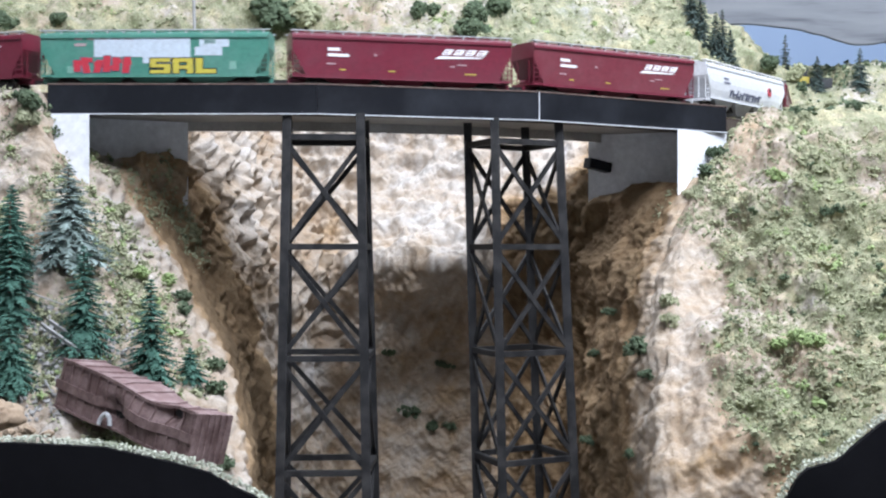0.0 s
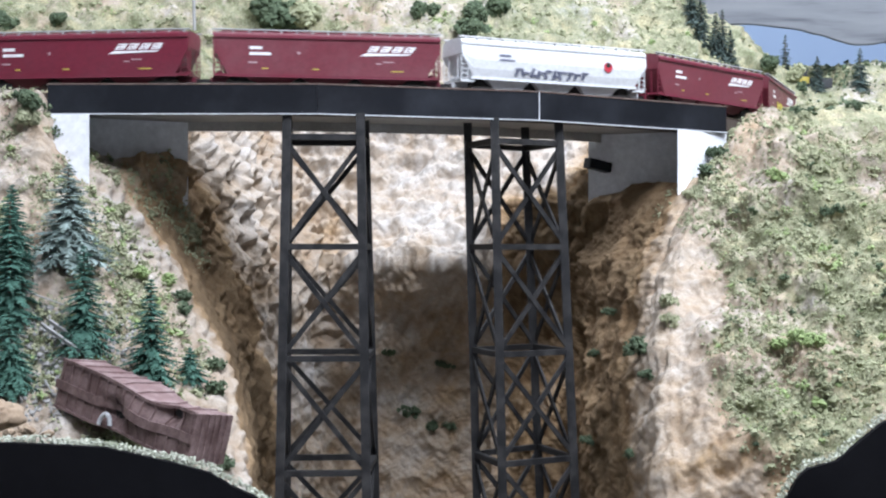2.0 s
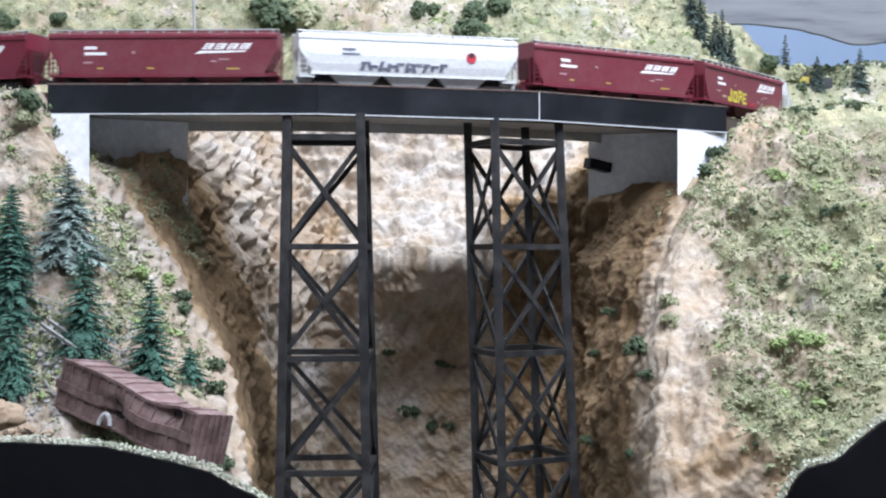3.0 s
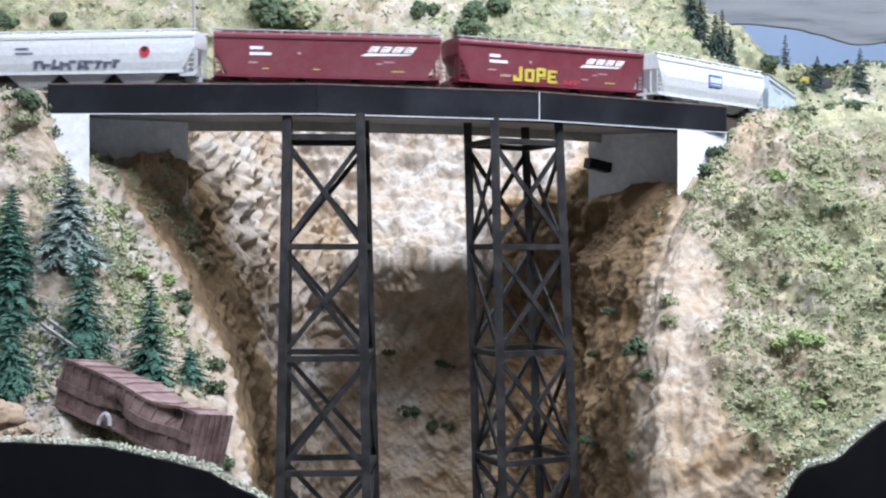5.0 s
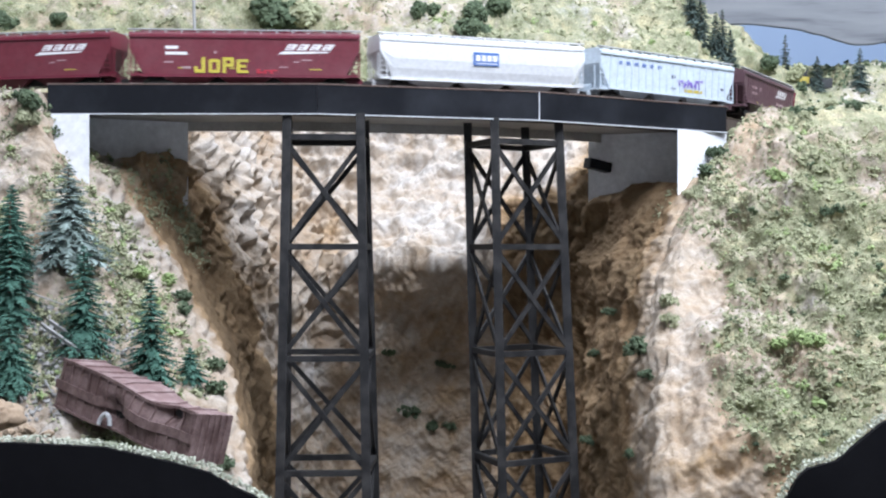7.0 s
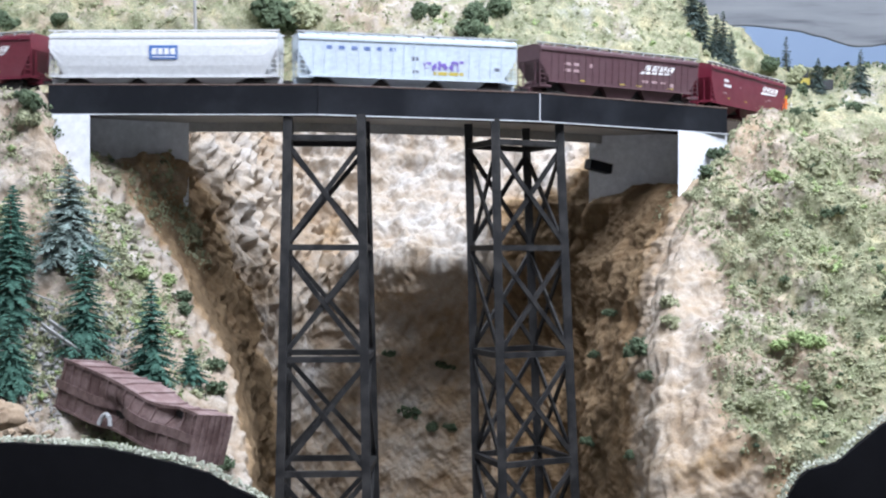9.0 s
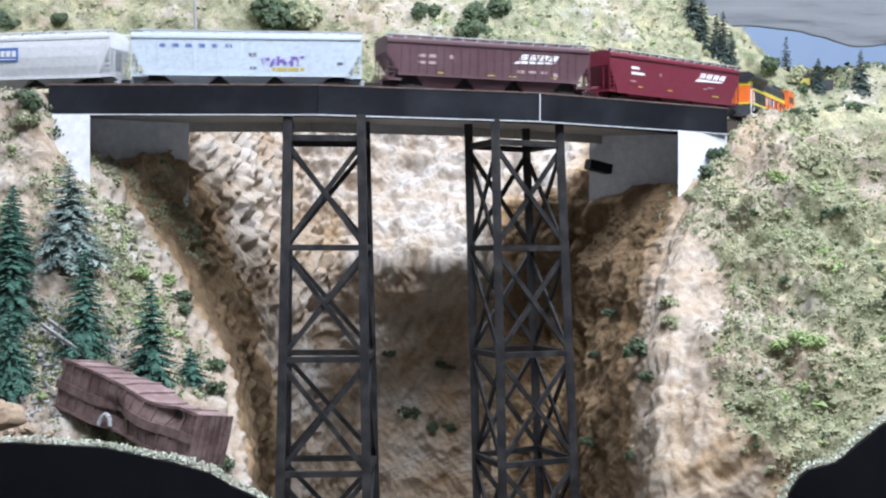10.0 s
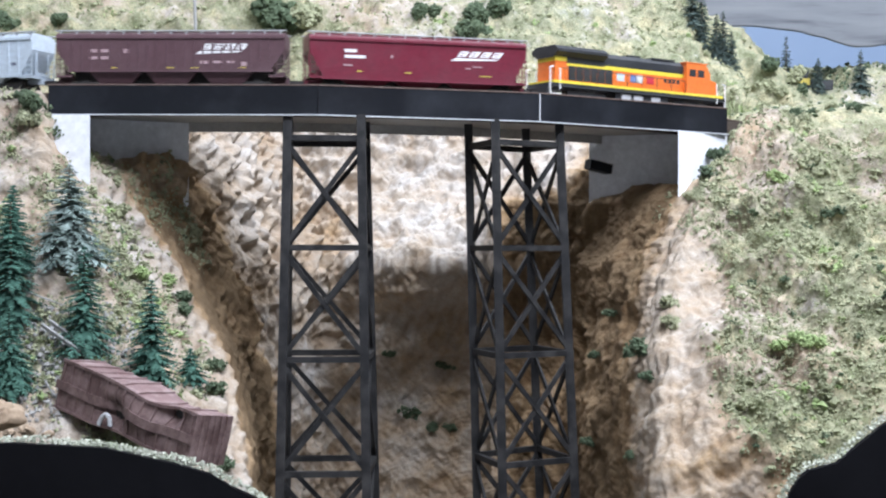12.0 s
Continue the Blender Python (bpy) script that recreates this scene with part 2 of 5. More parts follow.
def canyon_green(p, shape):
    u, z = CANYON_U, p[:, 2]
    left = np.maximum(smooth(1.05, 0.95, u), 0.9 * smooth(1.95, 1.6, u) * smooth(-0.05, 0.0, z))
    right = smooth(6.2, 6.65, u + 0.8 * (fbm(p * 8.0, 47) - 0.5) + 0.36 * smooth(-0.05, 0.04, z)) * smooth(-0.23, -0.13, z + 0.10 * (u - 6.5))
    return (0.15 + 1.15 * (fbm(p * 21.0, 46, 3) - 0.5)) * left + (0.47 + 1.15 * (fbm(p * 19.0, 48, 4) - 0.5)) * right - 0.5 * (1 - left) * (1 - right) + 0.55 * (fbm(p * 13.0, 41) - 0.5)


def canyon_stain_shade(p, shape):
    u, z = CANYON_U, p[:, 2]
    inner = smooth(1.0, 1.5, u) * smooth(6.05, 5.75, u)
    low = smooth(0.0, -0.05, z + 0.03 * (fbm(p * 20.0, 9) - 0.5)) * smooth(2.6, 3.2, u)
    # side: brown wall paint, deepened near the top to stand in for shade
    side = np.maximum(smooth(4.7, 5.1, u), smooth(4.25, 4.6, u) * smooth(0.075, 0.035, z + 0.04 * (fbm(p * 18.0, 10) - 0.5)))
    # edge: plaster browned to paint in the shade along the left rim
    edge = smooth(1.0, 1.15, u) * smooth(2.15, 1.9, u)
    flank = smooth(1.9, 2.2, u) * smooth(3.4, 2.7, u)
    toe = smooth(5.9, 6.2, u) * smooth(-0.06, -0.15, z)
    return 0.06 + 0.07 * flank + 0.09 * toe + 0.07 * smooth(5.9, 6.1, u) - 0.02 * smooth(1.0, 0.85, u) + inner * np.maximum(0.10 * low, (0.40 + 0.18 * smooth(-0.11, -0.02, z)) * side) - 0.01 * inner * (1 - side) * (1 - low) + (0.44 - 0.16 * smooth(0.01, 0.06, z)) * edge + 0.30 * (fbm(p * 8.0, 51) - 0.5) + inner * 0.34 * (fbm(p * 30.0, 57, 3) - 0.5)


CANYON = terrain("canyon", cx_grid, cy_grid, cz_grid, canyon_relief, canyon_green, canyon_stain_shade, M_ROCK,
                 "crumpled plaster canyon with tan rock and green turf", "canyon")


def hill_relief(p, shape):
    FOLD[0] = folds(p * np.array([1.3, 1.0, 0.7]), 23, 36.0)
    return 0.085 * (fbm(p * 6.0, 5) - 0.5) + 0.024 * (crease(p * 19.0, 13) - 0.5) + 0.013 * FOLD[0] + 0.010 * (fbm(p * 45.0, 16, 3) - 0.5)


def hill_green(p, shape):
    return 0.48 + 1.0 * (fbm(p * 9.0, 43, 5) - 0.5)


def hill_stain(p, shape):
    return 0.03 + 0.55 * (fbm(p * 7.0, 53) - 0.5)


def scrub_green(p, shape):
    return 0.52 + 0.6 * (fbm(p * 11.0, 44) - 0.5)


def low_relief(p, shape):
    return 0.30 * hill_relief(p, shape)


def hill(name, xs, zs, depth, label, cover=hill_green, relief=hill_relief):
    gx, gz = np.meshgrid(xs, zs)
    return terrain(name, gx, depth(gx, gz), gz, relief, cover, hill_stain, M_ROCK, label, "hillside")


def shoulder(x, edge):
    return 5.0 * np.maximum(0, x - edge) ** 1.15


BACK = hill("hillside", np.linspace(-1.0, 0.50, 330), np.linspace(0.10, 0.75, 160),
            lambda x, z: 1.67 + (z - 0.12) * 1.05 - 0.10 * smooth(0.1, -0.6, x) + 0.06 * smooth(0.0, 0.35, x) + shoulder(x, 0.325 - (z - 0.35) * 0.50),
            "pale rocky model hillside with green turf")
FAR = hill("hillside_far", np.linspace(0.15, 0.80, 150), np.linspace(0.10, 0.6, 120),
           lambda x, z: 2.05 + (z - 0.2) * 0.9 + shoulder(x, 0.436 - (z - 0.36) * 0.80), "distant tan and green model hillside")


def ridge_depth(x, z):
    top = 0.280 + 0.003 * np.sin(x * 14.0) + 0.045 * smooth(0.71, 0.75, x)
    return 2.2 + (z - 0.15) * 1.2 + 9.0 * np.maximum(0, z - top) ** 1.1


RIDGE = hill("ridge", np.linspace(0.40, 1.30, 180), np.linspace(0.05, 0.45, 110), ridge_depth, "low distant model ridge with scrub", scrub_green, low_relief)



def spur_depth(x, z):
    top = 0.148 - 0.006 * smooth(0.40, 0.52, x) + 0.005 * np.sin(x * 60.0)
    return 1.44 + (z - 0.13) * 1.0 + 0.10 * smooth(0.45, 0.8, x) + 9.0 * np.maximum(0, 0.374 - x) ** 1.1 + 12.0 * np.maximum(0, z - top) ** 1.1


SPUR = hill("spur", np.linspace(0.345, 0.95, 200), np.linspace(0.08, 0.24, 90), spur_depth, "scrubby spur through which the track leaves", scrub_green, low_relief)

def level_relief(p, shape):
    FOLD[0] = np.zeros(len(p))
    return 0.002 * (fbm(p * 40.0, 6) - 0.5)


# flat ground that carries the track past the bridge's ends
for b in ((-1.1, -0.337, 1.19, 2.9, 0.100, 0.1325), (0.300, 1.3, 1.47, 2.9, 0.090, 0.1325), (-0.337, 0.300, 2.0, 2.9, 0.100, 0.1325)):
    gx, gy = np.meshgrid(np.linspace(b[0], b[1], 60), np.linspace(b[2], b[3], 40))
    terrain("ground", gx, gy, np.full_like(gx, b[5]), level_relief, hill_green, hill_stain, M_ROCK, "plaster ground that carries the track", "ground")
# ---- helpers for meshes ----
class Shape:
    """Vertices and faces of one mesh, gathered from boxes, beams, prisms and rods."""

    def __init__(self):
        self.v, self.f = [], []

    def add(self, verts, faces):
        k = len(self.v)
        self.v.extend(tuple(p) for p in verts)
        self.f.extend(tuple(i + k for i in f) for f in faces)
        return self

    def box(self, x0, x1, y0, y1, z0, z1, m=None):
        v = [Vector((x, y, z)) for z in (z0, z1) for x, y in ((x0, y0), (x1, y0), (x1, y1), (x0, y1))]
        if m is not None:
            v = [m @ p for p in v]
        return self.add(v, [(3, 2, 1, 0), (4, 5, 6, 7), (0, 1, 5, 4), (1, 2, 6, 5), (2, 3, 7, 6), (3, 0, 4, 7)])

    def beam(self, p, q, w, h, up=(0, 0, 1)):
        p, q = Vector(p), Vector(q)
        d = (q - p).normalized()
        s = d.cross(Vector(up))
        s = s.normalized() if s.length > 1e-6 else Vector((1, 0, 0))
        u = s.cross(d)
        v = [e + s * a * w / 2 + u * b * h / 2 for e in (p, q) for a, b in ((-1, -1), (1, -1), (1, 1), (-1, 1))]
        return self.add(v, [(0, 1, 2, 3), (7, 6, 5, 4), (0, 4, 5, 1), (1, 5, 6, 2), (2, 6, 7, 3), (3, 7, 4, 0)])

    def rod(self, p, q, r0, r1=None, n=8):
        p, q = Vector(p), Vector(q)
        r1 = r0 if r1 is None else r1
        d = (q - p).normalized()
        s = d.orthogonal().normalized()
        u = d.cross(s)
        v = [e + (s * math.cos(a) + u * math.sin(a)) * r for e, r in ((p, r0), (q, r1)) for a in [math.tau * i / n for i in range(n)]]
        f = [(i, (i + 1) % n, n + (i + 1) % n, n + i) for i in range(n)]
        return self.add(v, f + [tuple(range(n))[::-1], tuple(range(n, 2 * n))])

    def prism(self, poly, y0, y1):
        """A polygon in x and z, drawn out from y0 to y1."""
        n = len(poly)
        v = [(x, y0, z) for x, z in poly] + [(x, y1, z) for x, z in poly]
        f = [(i, (i + 1) % n, n + (i + 1) % n, n + i) for i in range(n)]
        return self.add(v, f + [tuple(range(n))[::-1], tuple(range(n, 2 * n))])

    def loft(self, rings):
        n = len(rings[0])
        v = [p for r in rings for p in r]
        f = []
        for k in range(len(rings) - 1):
            f += [(k * n + i, k * n + (i + 1) % n, (k + 1) * n + (i + 1) % n, (k + 1) * n + i) for i in range(n)]
        return self.add(v, f + [tuple(range(n))[::-1], tuple(range((len(rings) - 1) * n, len(rings) * n))])


def part(name, shape, material, parent=None, label="", smoothed=False, m=None):
    me = bpy.data.meshes.new(name)
    me.from_pydata([tuple(v) for v in shape.v], [], shape.f)
    bm = bmesh.new()
    bm.from_mesh(me)
    bmesh.ops.recalc_face_normals(bm, faces=bm.faces)
    bm.to_mesh(me)
    bm.free()
    me.materials.append(material)
    if smoothed:
        me.shade_smooth()
    ob = new(name, me)
    ob.parent = parent
    if m is not None:
        ob.matrix_basis = m
    return tagged(ob, label)


def thing(name, label, category, m=None, group="", kind=""):
    ob = new(name)
    ob.empty_display_size = 0.01
    if m is not None:
        ob.matrix_basis = m
    return tagged(ob, label, category, group, kind)


# ---- bridge ----
BEND = (-0.225, 1.93)
R_FACE, R_TRACK = 0.76, 0.73


def on_bend(a, r, z=0.0):
    return Vector((BEND[0] + r * math.sin(a), BEND[1] - r * math.cos(a), z))


JOINTS = [math.asin((x - BEND[0]) / R_FACE) for x in (-0.3447, -0.109, 0.0876, 0.2865)]
GIRDER_TOP, GIRDER_LOW = 0.143, 0.1178

bridge = thing("railway_bridge", "black curved model girder bridge on white abutments", "bridge")
for k in range(3):
    a, b = JOINTS[k], JOINTS[k + 1]
    p, q = on_bend(a, R_FACE), on_bend(b, R_FACE)
    d = (q - p).normalized()
    nrm = Vector((-d.y, d.x, 0))
    gap = d * 0.0006
    s = Shape()
    lo, hi = Vector((0, 0, GIRDER_LOW)), Vector((0, 0, GIRDER_TOP))
    ring = lambda e: [e + lo, e + nrm * 0.003 + lo, e + nrm * 0.003 + hi, e + hi]
    s.loft([ring(p + gap), ring(q - gap)])
    g = part("girder", s, M_GIRDER, bridge)
    s = Shape()
    s.beam(p + lo - nrm * 0.0006 - Vector((0, 0, 0.0004)), q + lo - nrm * 0.0006 - Vector((0, 0, 0.0004)), 0.0022, 0.0010)
    part("flange", s, M_EDGE, g, "pale bare lower flange edge")
    s = Shape()
    s.beam(p + nrm * 0.002 + hi + Vector((0, 0, 0.0006)), q + nrm * 0.002 + hi + Vector((0, 0, 0.0006)), 0.0052, 0.0012)
    part("walkway_edge", s, M_WALK, g, "brown wooden walkway edge")
    if k:
        s = Shape()
        s.beam(p - nrm * 0.0004 + lo, p - nrm * 0.0004 + hi, 0.0010, 0.0008, up=nrm)
        part("joint_strip", s, M_EDGE if k == 2 else M_GIRDER, g, "scuffed joint strip")
    p2, q2 = on_bend(a, R_FACE - 0.125), on_bend(b, R_FACE - 0.125)
    s = Shape()
    dz0, dz1 = Vector((0, 0, GIRDER_LOW + 0.004)), Vector((0, 0, 0.134))
    f0, f1 = p + nrm * 0.003, q + nrm * 0.003
    s.add([f0 + dz0, f1 + dz0, q2 + dz0, p2 + dz0, f0 + dz1, f1 + dz1, q2 + dz1, p2 + dz1],
          [(3, 2, 1, 0), (4, 5, 6, 7), (0, 1, 5, 4), (1, 2, 6, 5), (2, 3, 7, 6), (3, 0, 4, 7)])
    part("deck", s, M_DECK, bridge, "grey plywood deck")
    s = Shape()
    nb = (q2 - p2).normalized()
    s.beam(p2 + Vector((0, 0, 0.1272)), q2 + Vector((0, 0, 0.1272)), 0.003, 0.0280)
    part("rear_girder", s, M_DECK, bridge, "grey rear girder")

ABUTMENTS = (((-0.3465, 1.1735), (-0.3063, 1.1735), (-0.3270, 1.255), (-0.2445, 1.300), (-0.26, 1.36), (-0.37, 1.36)),
             ((0.2290, 1.323), (0.2870, 1.372), (0.26, 1.50), (0.1900, 1.50), (0.1545, 1.44), (0.2440, 1.410)))
for pts in ABUTMENTS:
    n = len(pts)
    s = Shape().add([(x, y, 0.02) for x, y in pts] + [(x, y, GIRDER_LOW - 0.0012 if i < 2 else GIRDER_LOW + 0.0036) for i, (x, y) in enumerate(pts)],
                    [(i, (i + 1) % n, n + (i + 1) % n, n + i) for i in range(n)] + [tuple(range(n))[::-1], tuple(range(n, 2 * n))])
    part("abutment", s, M_ABUT, bridge, "white plaster abutment with a recessed flank")

# added black bar that stands in for the dark of a slot
part("dark_slot", Shape().beam((0.150, 1.412, 0.090), (0.174, 1.424, 0.085), 0.012, 0.010), M_GIRDER, bridge, "black bar in place of a dark slot by the abutment")


def tower(top, foot, levels, label):
    """A four-legged steel tower. top and foot: its corners, front left, front right, rear right, rear left."""
    ob = thing("bridge_tower", label, "bridge tower", group="towers under the bridge")
    top = [Vector((x, y, GIRDER_LOW + 0.001)) for x, y in top]
    foot = [Vector((x, y, -0.40)) for x, y in foot]
    at = lambda c, z: top[c].lerp(foot[c], (top[c].z - z) / (top[c].z - foot[c].z))
    for c in range(4):
        part("leg", Shape().beam(top[c], foot[c], 0.0078, 0.0078, up=(0, 1, 0)), M_STEEL, ob)
    for k, z in enumerate(levels):
        for c in range(4):
            e = (c + 1) % 4
            part("crossbar", Shape().beam(at(c, z), at(e, z), 0.0050, 0.0052), M_STEEL, ob)
            low = levels[k + 1] if k + 1 < len(levels) else None
            if low is not None:
                for i, j, off in ((c, e, 0.0012), (e, c, -0.0012)):
                    out = (at(c, z) - at((c + 2) % 4, z)).normalized() * off
                    part("brace", Shape().beam(at(i, z - 0.004) + out, at(j, low + 0.004) + out, 0.0022, 0.0044), M_STEEL, ob)
    return ob


LEVELS = (0.098, 0.002, -0.095, -0.193, -0.29, -0.39)
tower([(-0.136, 1.185), (-0.0725, 1.190), (-0.0725, 1.257), (-0.143, 1.252)],
      [(-0.142, 1.150), (-0.062, 1.155), (-0.058, 1.260), (-0.146, 1.255)], LEVELS, "tall black steel lattice tower under the bridge joint")
tower([(0.0465, 1.227), (0.1075, 1.262), (0.0800, 1.325), (0.0232, 1.280)],
      [(0.0570, 1.205), (0.1290, 1.245), (0.1010, 1.325), (0.0360, 1.275)], LEVELS, "tall black steel lattice tower turned with the curve")


# ---- track ----
def bend_rate(s):
    """How sharply the track turns: the curve tightens past the middle of the bridge."""
    return 1 / R_TRACK + 0.30 * min(1.0, max(0.0, (s - 0.20) / 0.20))


STEP = 0.005
PATH = {0: (BEND[0], BEND[1] - R_TRACK, 0.0)}
for way in (1, -1):
    x, y, a = PATH[0]
    for i in range(1, 481):
        mid = a + way * STEP / 2 * bend_rate(way * STEP * (i - 0.5))
        x, y = x + way * STEP * math.cos(mid), y + way * STEP * math.sin(mid)
        a += way * STEP * bend_rate(way * STEP * (i - 0.5))
        PATH[way * i] = (x, y, a)


def on_track(s, out=0.0, z=0.0):
    """The place and the heading at the length s along the track, moved outwards."""
    i = math.floor(s / STEP)
    f = s / STEP - i
    x, y, a = (p * (1 - f) + q * f for p, q in zip(PATH[i], PATH[i + 1]))
    return Vector((x + out * math.sin(a), y - out * math.cos(a), z)), a


def track_strip(out, w, z0, z1, n):
    rings = []
    for i in range(n + 1):
        s = -0.9 + 3.25 * i / n
        rings.append([on_track(s, out + e * w / 2, z)[0] for e, z in ((1, z0), (1, z1), (-1, z1), (-1, z0))])
    return Shape().loft(rings)


track = thing("track", "weathered model rails on dark brown ties", "railway track")
part("roadbed", track_strip(0.0, 0.036, 0.120, 0.1352, 220), M_TIE, track)
for out in (-0.00865, 0.00865):
    part("rail", track_strip(out, 0.0010, 0.1371, TRACK_Z, 260), M_RAIL, track)
first = part("tie", Shape().box(-0.0013, 0.0013, -0.0150, 0.0150, 0.1345, 0.1372), M_TIE, track)
for i in range(190):
    ob = new("tie", first.data) if i else first
    ob.parent = track
    p, a = on_track(-0.50 + i * 0.0077)
    ob.matrix_basis = pose(p.x, p.y, 0, 0, 0, math.degrees(a))
# ---- train ----
def gloss(name, colour, dirt, rough=0.38, amount=0.35):
    return worn(name, colour, dirt, rough, scale=35.0, amount=amount, relief=0.05)


M_RED = gloss("boxcar_red", (0.145, 0.015, 0.031), (0.11, 0.028, 0.040))
M_RED_B = gloss("faded_red", (0.145, 0.024, 0.036), (0.19, 0.065, 0.078), 0.45, 0.5)
M_BROWN = gloss("mineral_brown", (0.085, 0.040, 0.048), (0.14, 0.085, 0.092), 0.55, 0.5)
M_WHITE = gloss("white_car_paint", (0.62, 0.635, 0.65), (0.50, 0.50, 0.50))
M_GREYW = gloss("pale_grey_paint", (0.51, 0.585, 0.65), (0.43, 0.47, 0.50), 0.45, 0.5)
M_GREEN = gloss("teal_green_paint", (0.055, 0.21, 0.155), (0.14, 0.28, 0.23), 0.5, 0.5)
M_BLACK = worn("car_black", (0.012, 0.011, 0.011), (0.05, 0.04, 0.035), 0.6, scale=120)
M_WHEEL = worn("wheel_steel", (0.10, 0.085, 0.075), (0.20, 0.17, 0.14), 0.45, 0.5, scale=200)
M_DECAL = worn("white_lettering", (0.78, 0.78, 0.78), (0.55, 0.5, 0.5), 0.5, scale=150, amount=0.3)
M_DECAL_DIM = worn("dim_lettering", (0.42, 0.30, 0.31), (0.3, 0.15, 0.16), 0.5, scale=150)
M_YELLOW = worn("yellow_marking", (0.50, 0.40, 0.07), (0.35, 0.28, 0.09), 0.5, scale=150)
M_SPRAY_YELLOW = worn("yellow_spray", (0.54, 0.46, 0.06), (0.40, 0.34, 0.09), 0.5, scale=150)
M_GREEN_PALE = gloss("faded_green_paint", (0.16, 0.34, 0.27), (0.26, 0.42, 0.36), 0.55, 0.5)
M_SPRAY_RED = worn("red_spray", (0.50, 0.03, 0.05), (0.35, 0.03, 0.06), 0.5, scale=150)
M_SPRAY_DARK = worn("dark_spray", (0.10, 0.11, 0.16), (0.3, 0.3, 0.35), 0.5, scale=150)
M_SPRAY_VIOLET = worn("violet_spray", (0.16, 0.10, 0.42), (0.3, 0.22, 0.5), 0.5, scale=150)
M_BLUE = worn("blue_panel", (0.04, 0.13, 0.38), (0.10, 0.2, 0.45), 0.5, scale=150)
M_LETTER_BLUE = worn("blue_lettering", (0.10, 0.16, 0.36), (0.25, 0.3, 0.45), 0.5, scale=150)
M_ORANGE = gloss("engine_orange", (0.72, 0.16, 0.03), (0.6, 0.20, 0.06))
M_ENGINE_YELLOW = gloss("engine_yellow", (0.74, 0.60, 0.06), (0.6, 0.48, 0.10))
M_ENGINE_BLACK = gloss("engine_black", (0.02, 0.022, 0.025), (0.06, 0.06, 0.065), 0.5)
M_SILVER = worn("silver_grey", (0.45, 0.46, 0.47), (0.3, 0.3, 0.3), 0.5, scale=120)

HALF = 0.1003           # half the length of a car's roof
SILL, EAVE = 0.0128, 0.0477


def side_y(z, bulged=False):
    """Half the width of a car's body at the height z."""
    return 0.0166 + (z - SILL) / (EAVE - SILL) * 0.0014 + (0.0026 * math.sin(math.pi * (z - SILL) / (EAVE - SILL)) if bulged else 0.0)


def slanted(s, x0, x1, z0, z1, lean=0.0, y=None, thick=0.00025, bulged=False):
    """A flat plate on a car's near side; its top is shifted by lean."""
    ya = -(side_y(z0, bulged) if y is None else y) - 0.0001
    yb = -(side_y(z1, bulged) if y is None else y) - 0.0001
    v = [(x0, ya, z0), (x1, ya, z0), (x1 + lean, yb, z1), (x0 + lean, yb, z1)]
    v += [(a, b - thick, c) for a, b, c in v]
    s.add(v, [(3, 2, 1, 0), (4, 5, 6, 7), (0, 1, 5, 4), (1, 2, 6, 5), (2, 3, 7, 6), (3, 0, 4, 7)])


def bogie(parent, x):
    s = Shape()
    for y in (-0.0125, 0.0125):
        s.prism([(x - 0.0125, 0.0035), (x - 0.0125, 0.0075), (x - 0.006, 0.0085), (x + 0.006, 0.0085), (x + 0.0125, 0.0075), (x + 0.0125, 0.0035), (x + 0.005, 0.0022), (x - 0.005, 0.0022)], y - 0.001, y + 0.001)
    s.box(x - 0.003, x + 0.003, -0.012, 0.012, 0.004, 0.010)
    t = part("truck", s, M_BLACK, parent)
    for dx in (-0.0100, 0.0100):
        s = Shape()
        for y in (-0.0088, 0.0088):
            s.rod((x + dx, y - 0.0012, 0.0048), (x + dx, y + 0.0012, 0.0048), 0.0048, n=14)
        s.rod((x + dx, -0.0085, 0.0048), (x + dx, 0.0085, 0.0048), 0.001)
        part("wheelset", s, M_WHEEL, t)


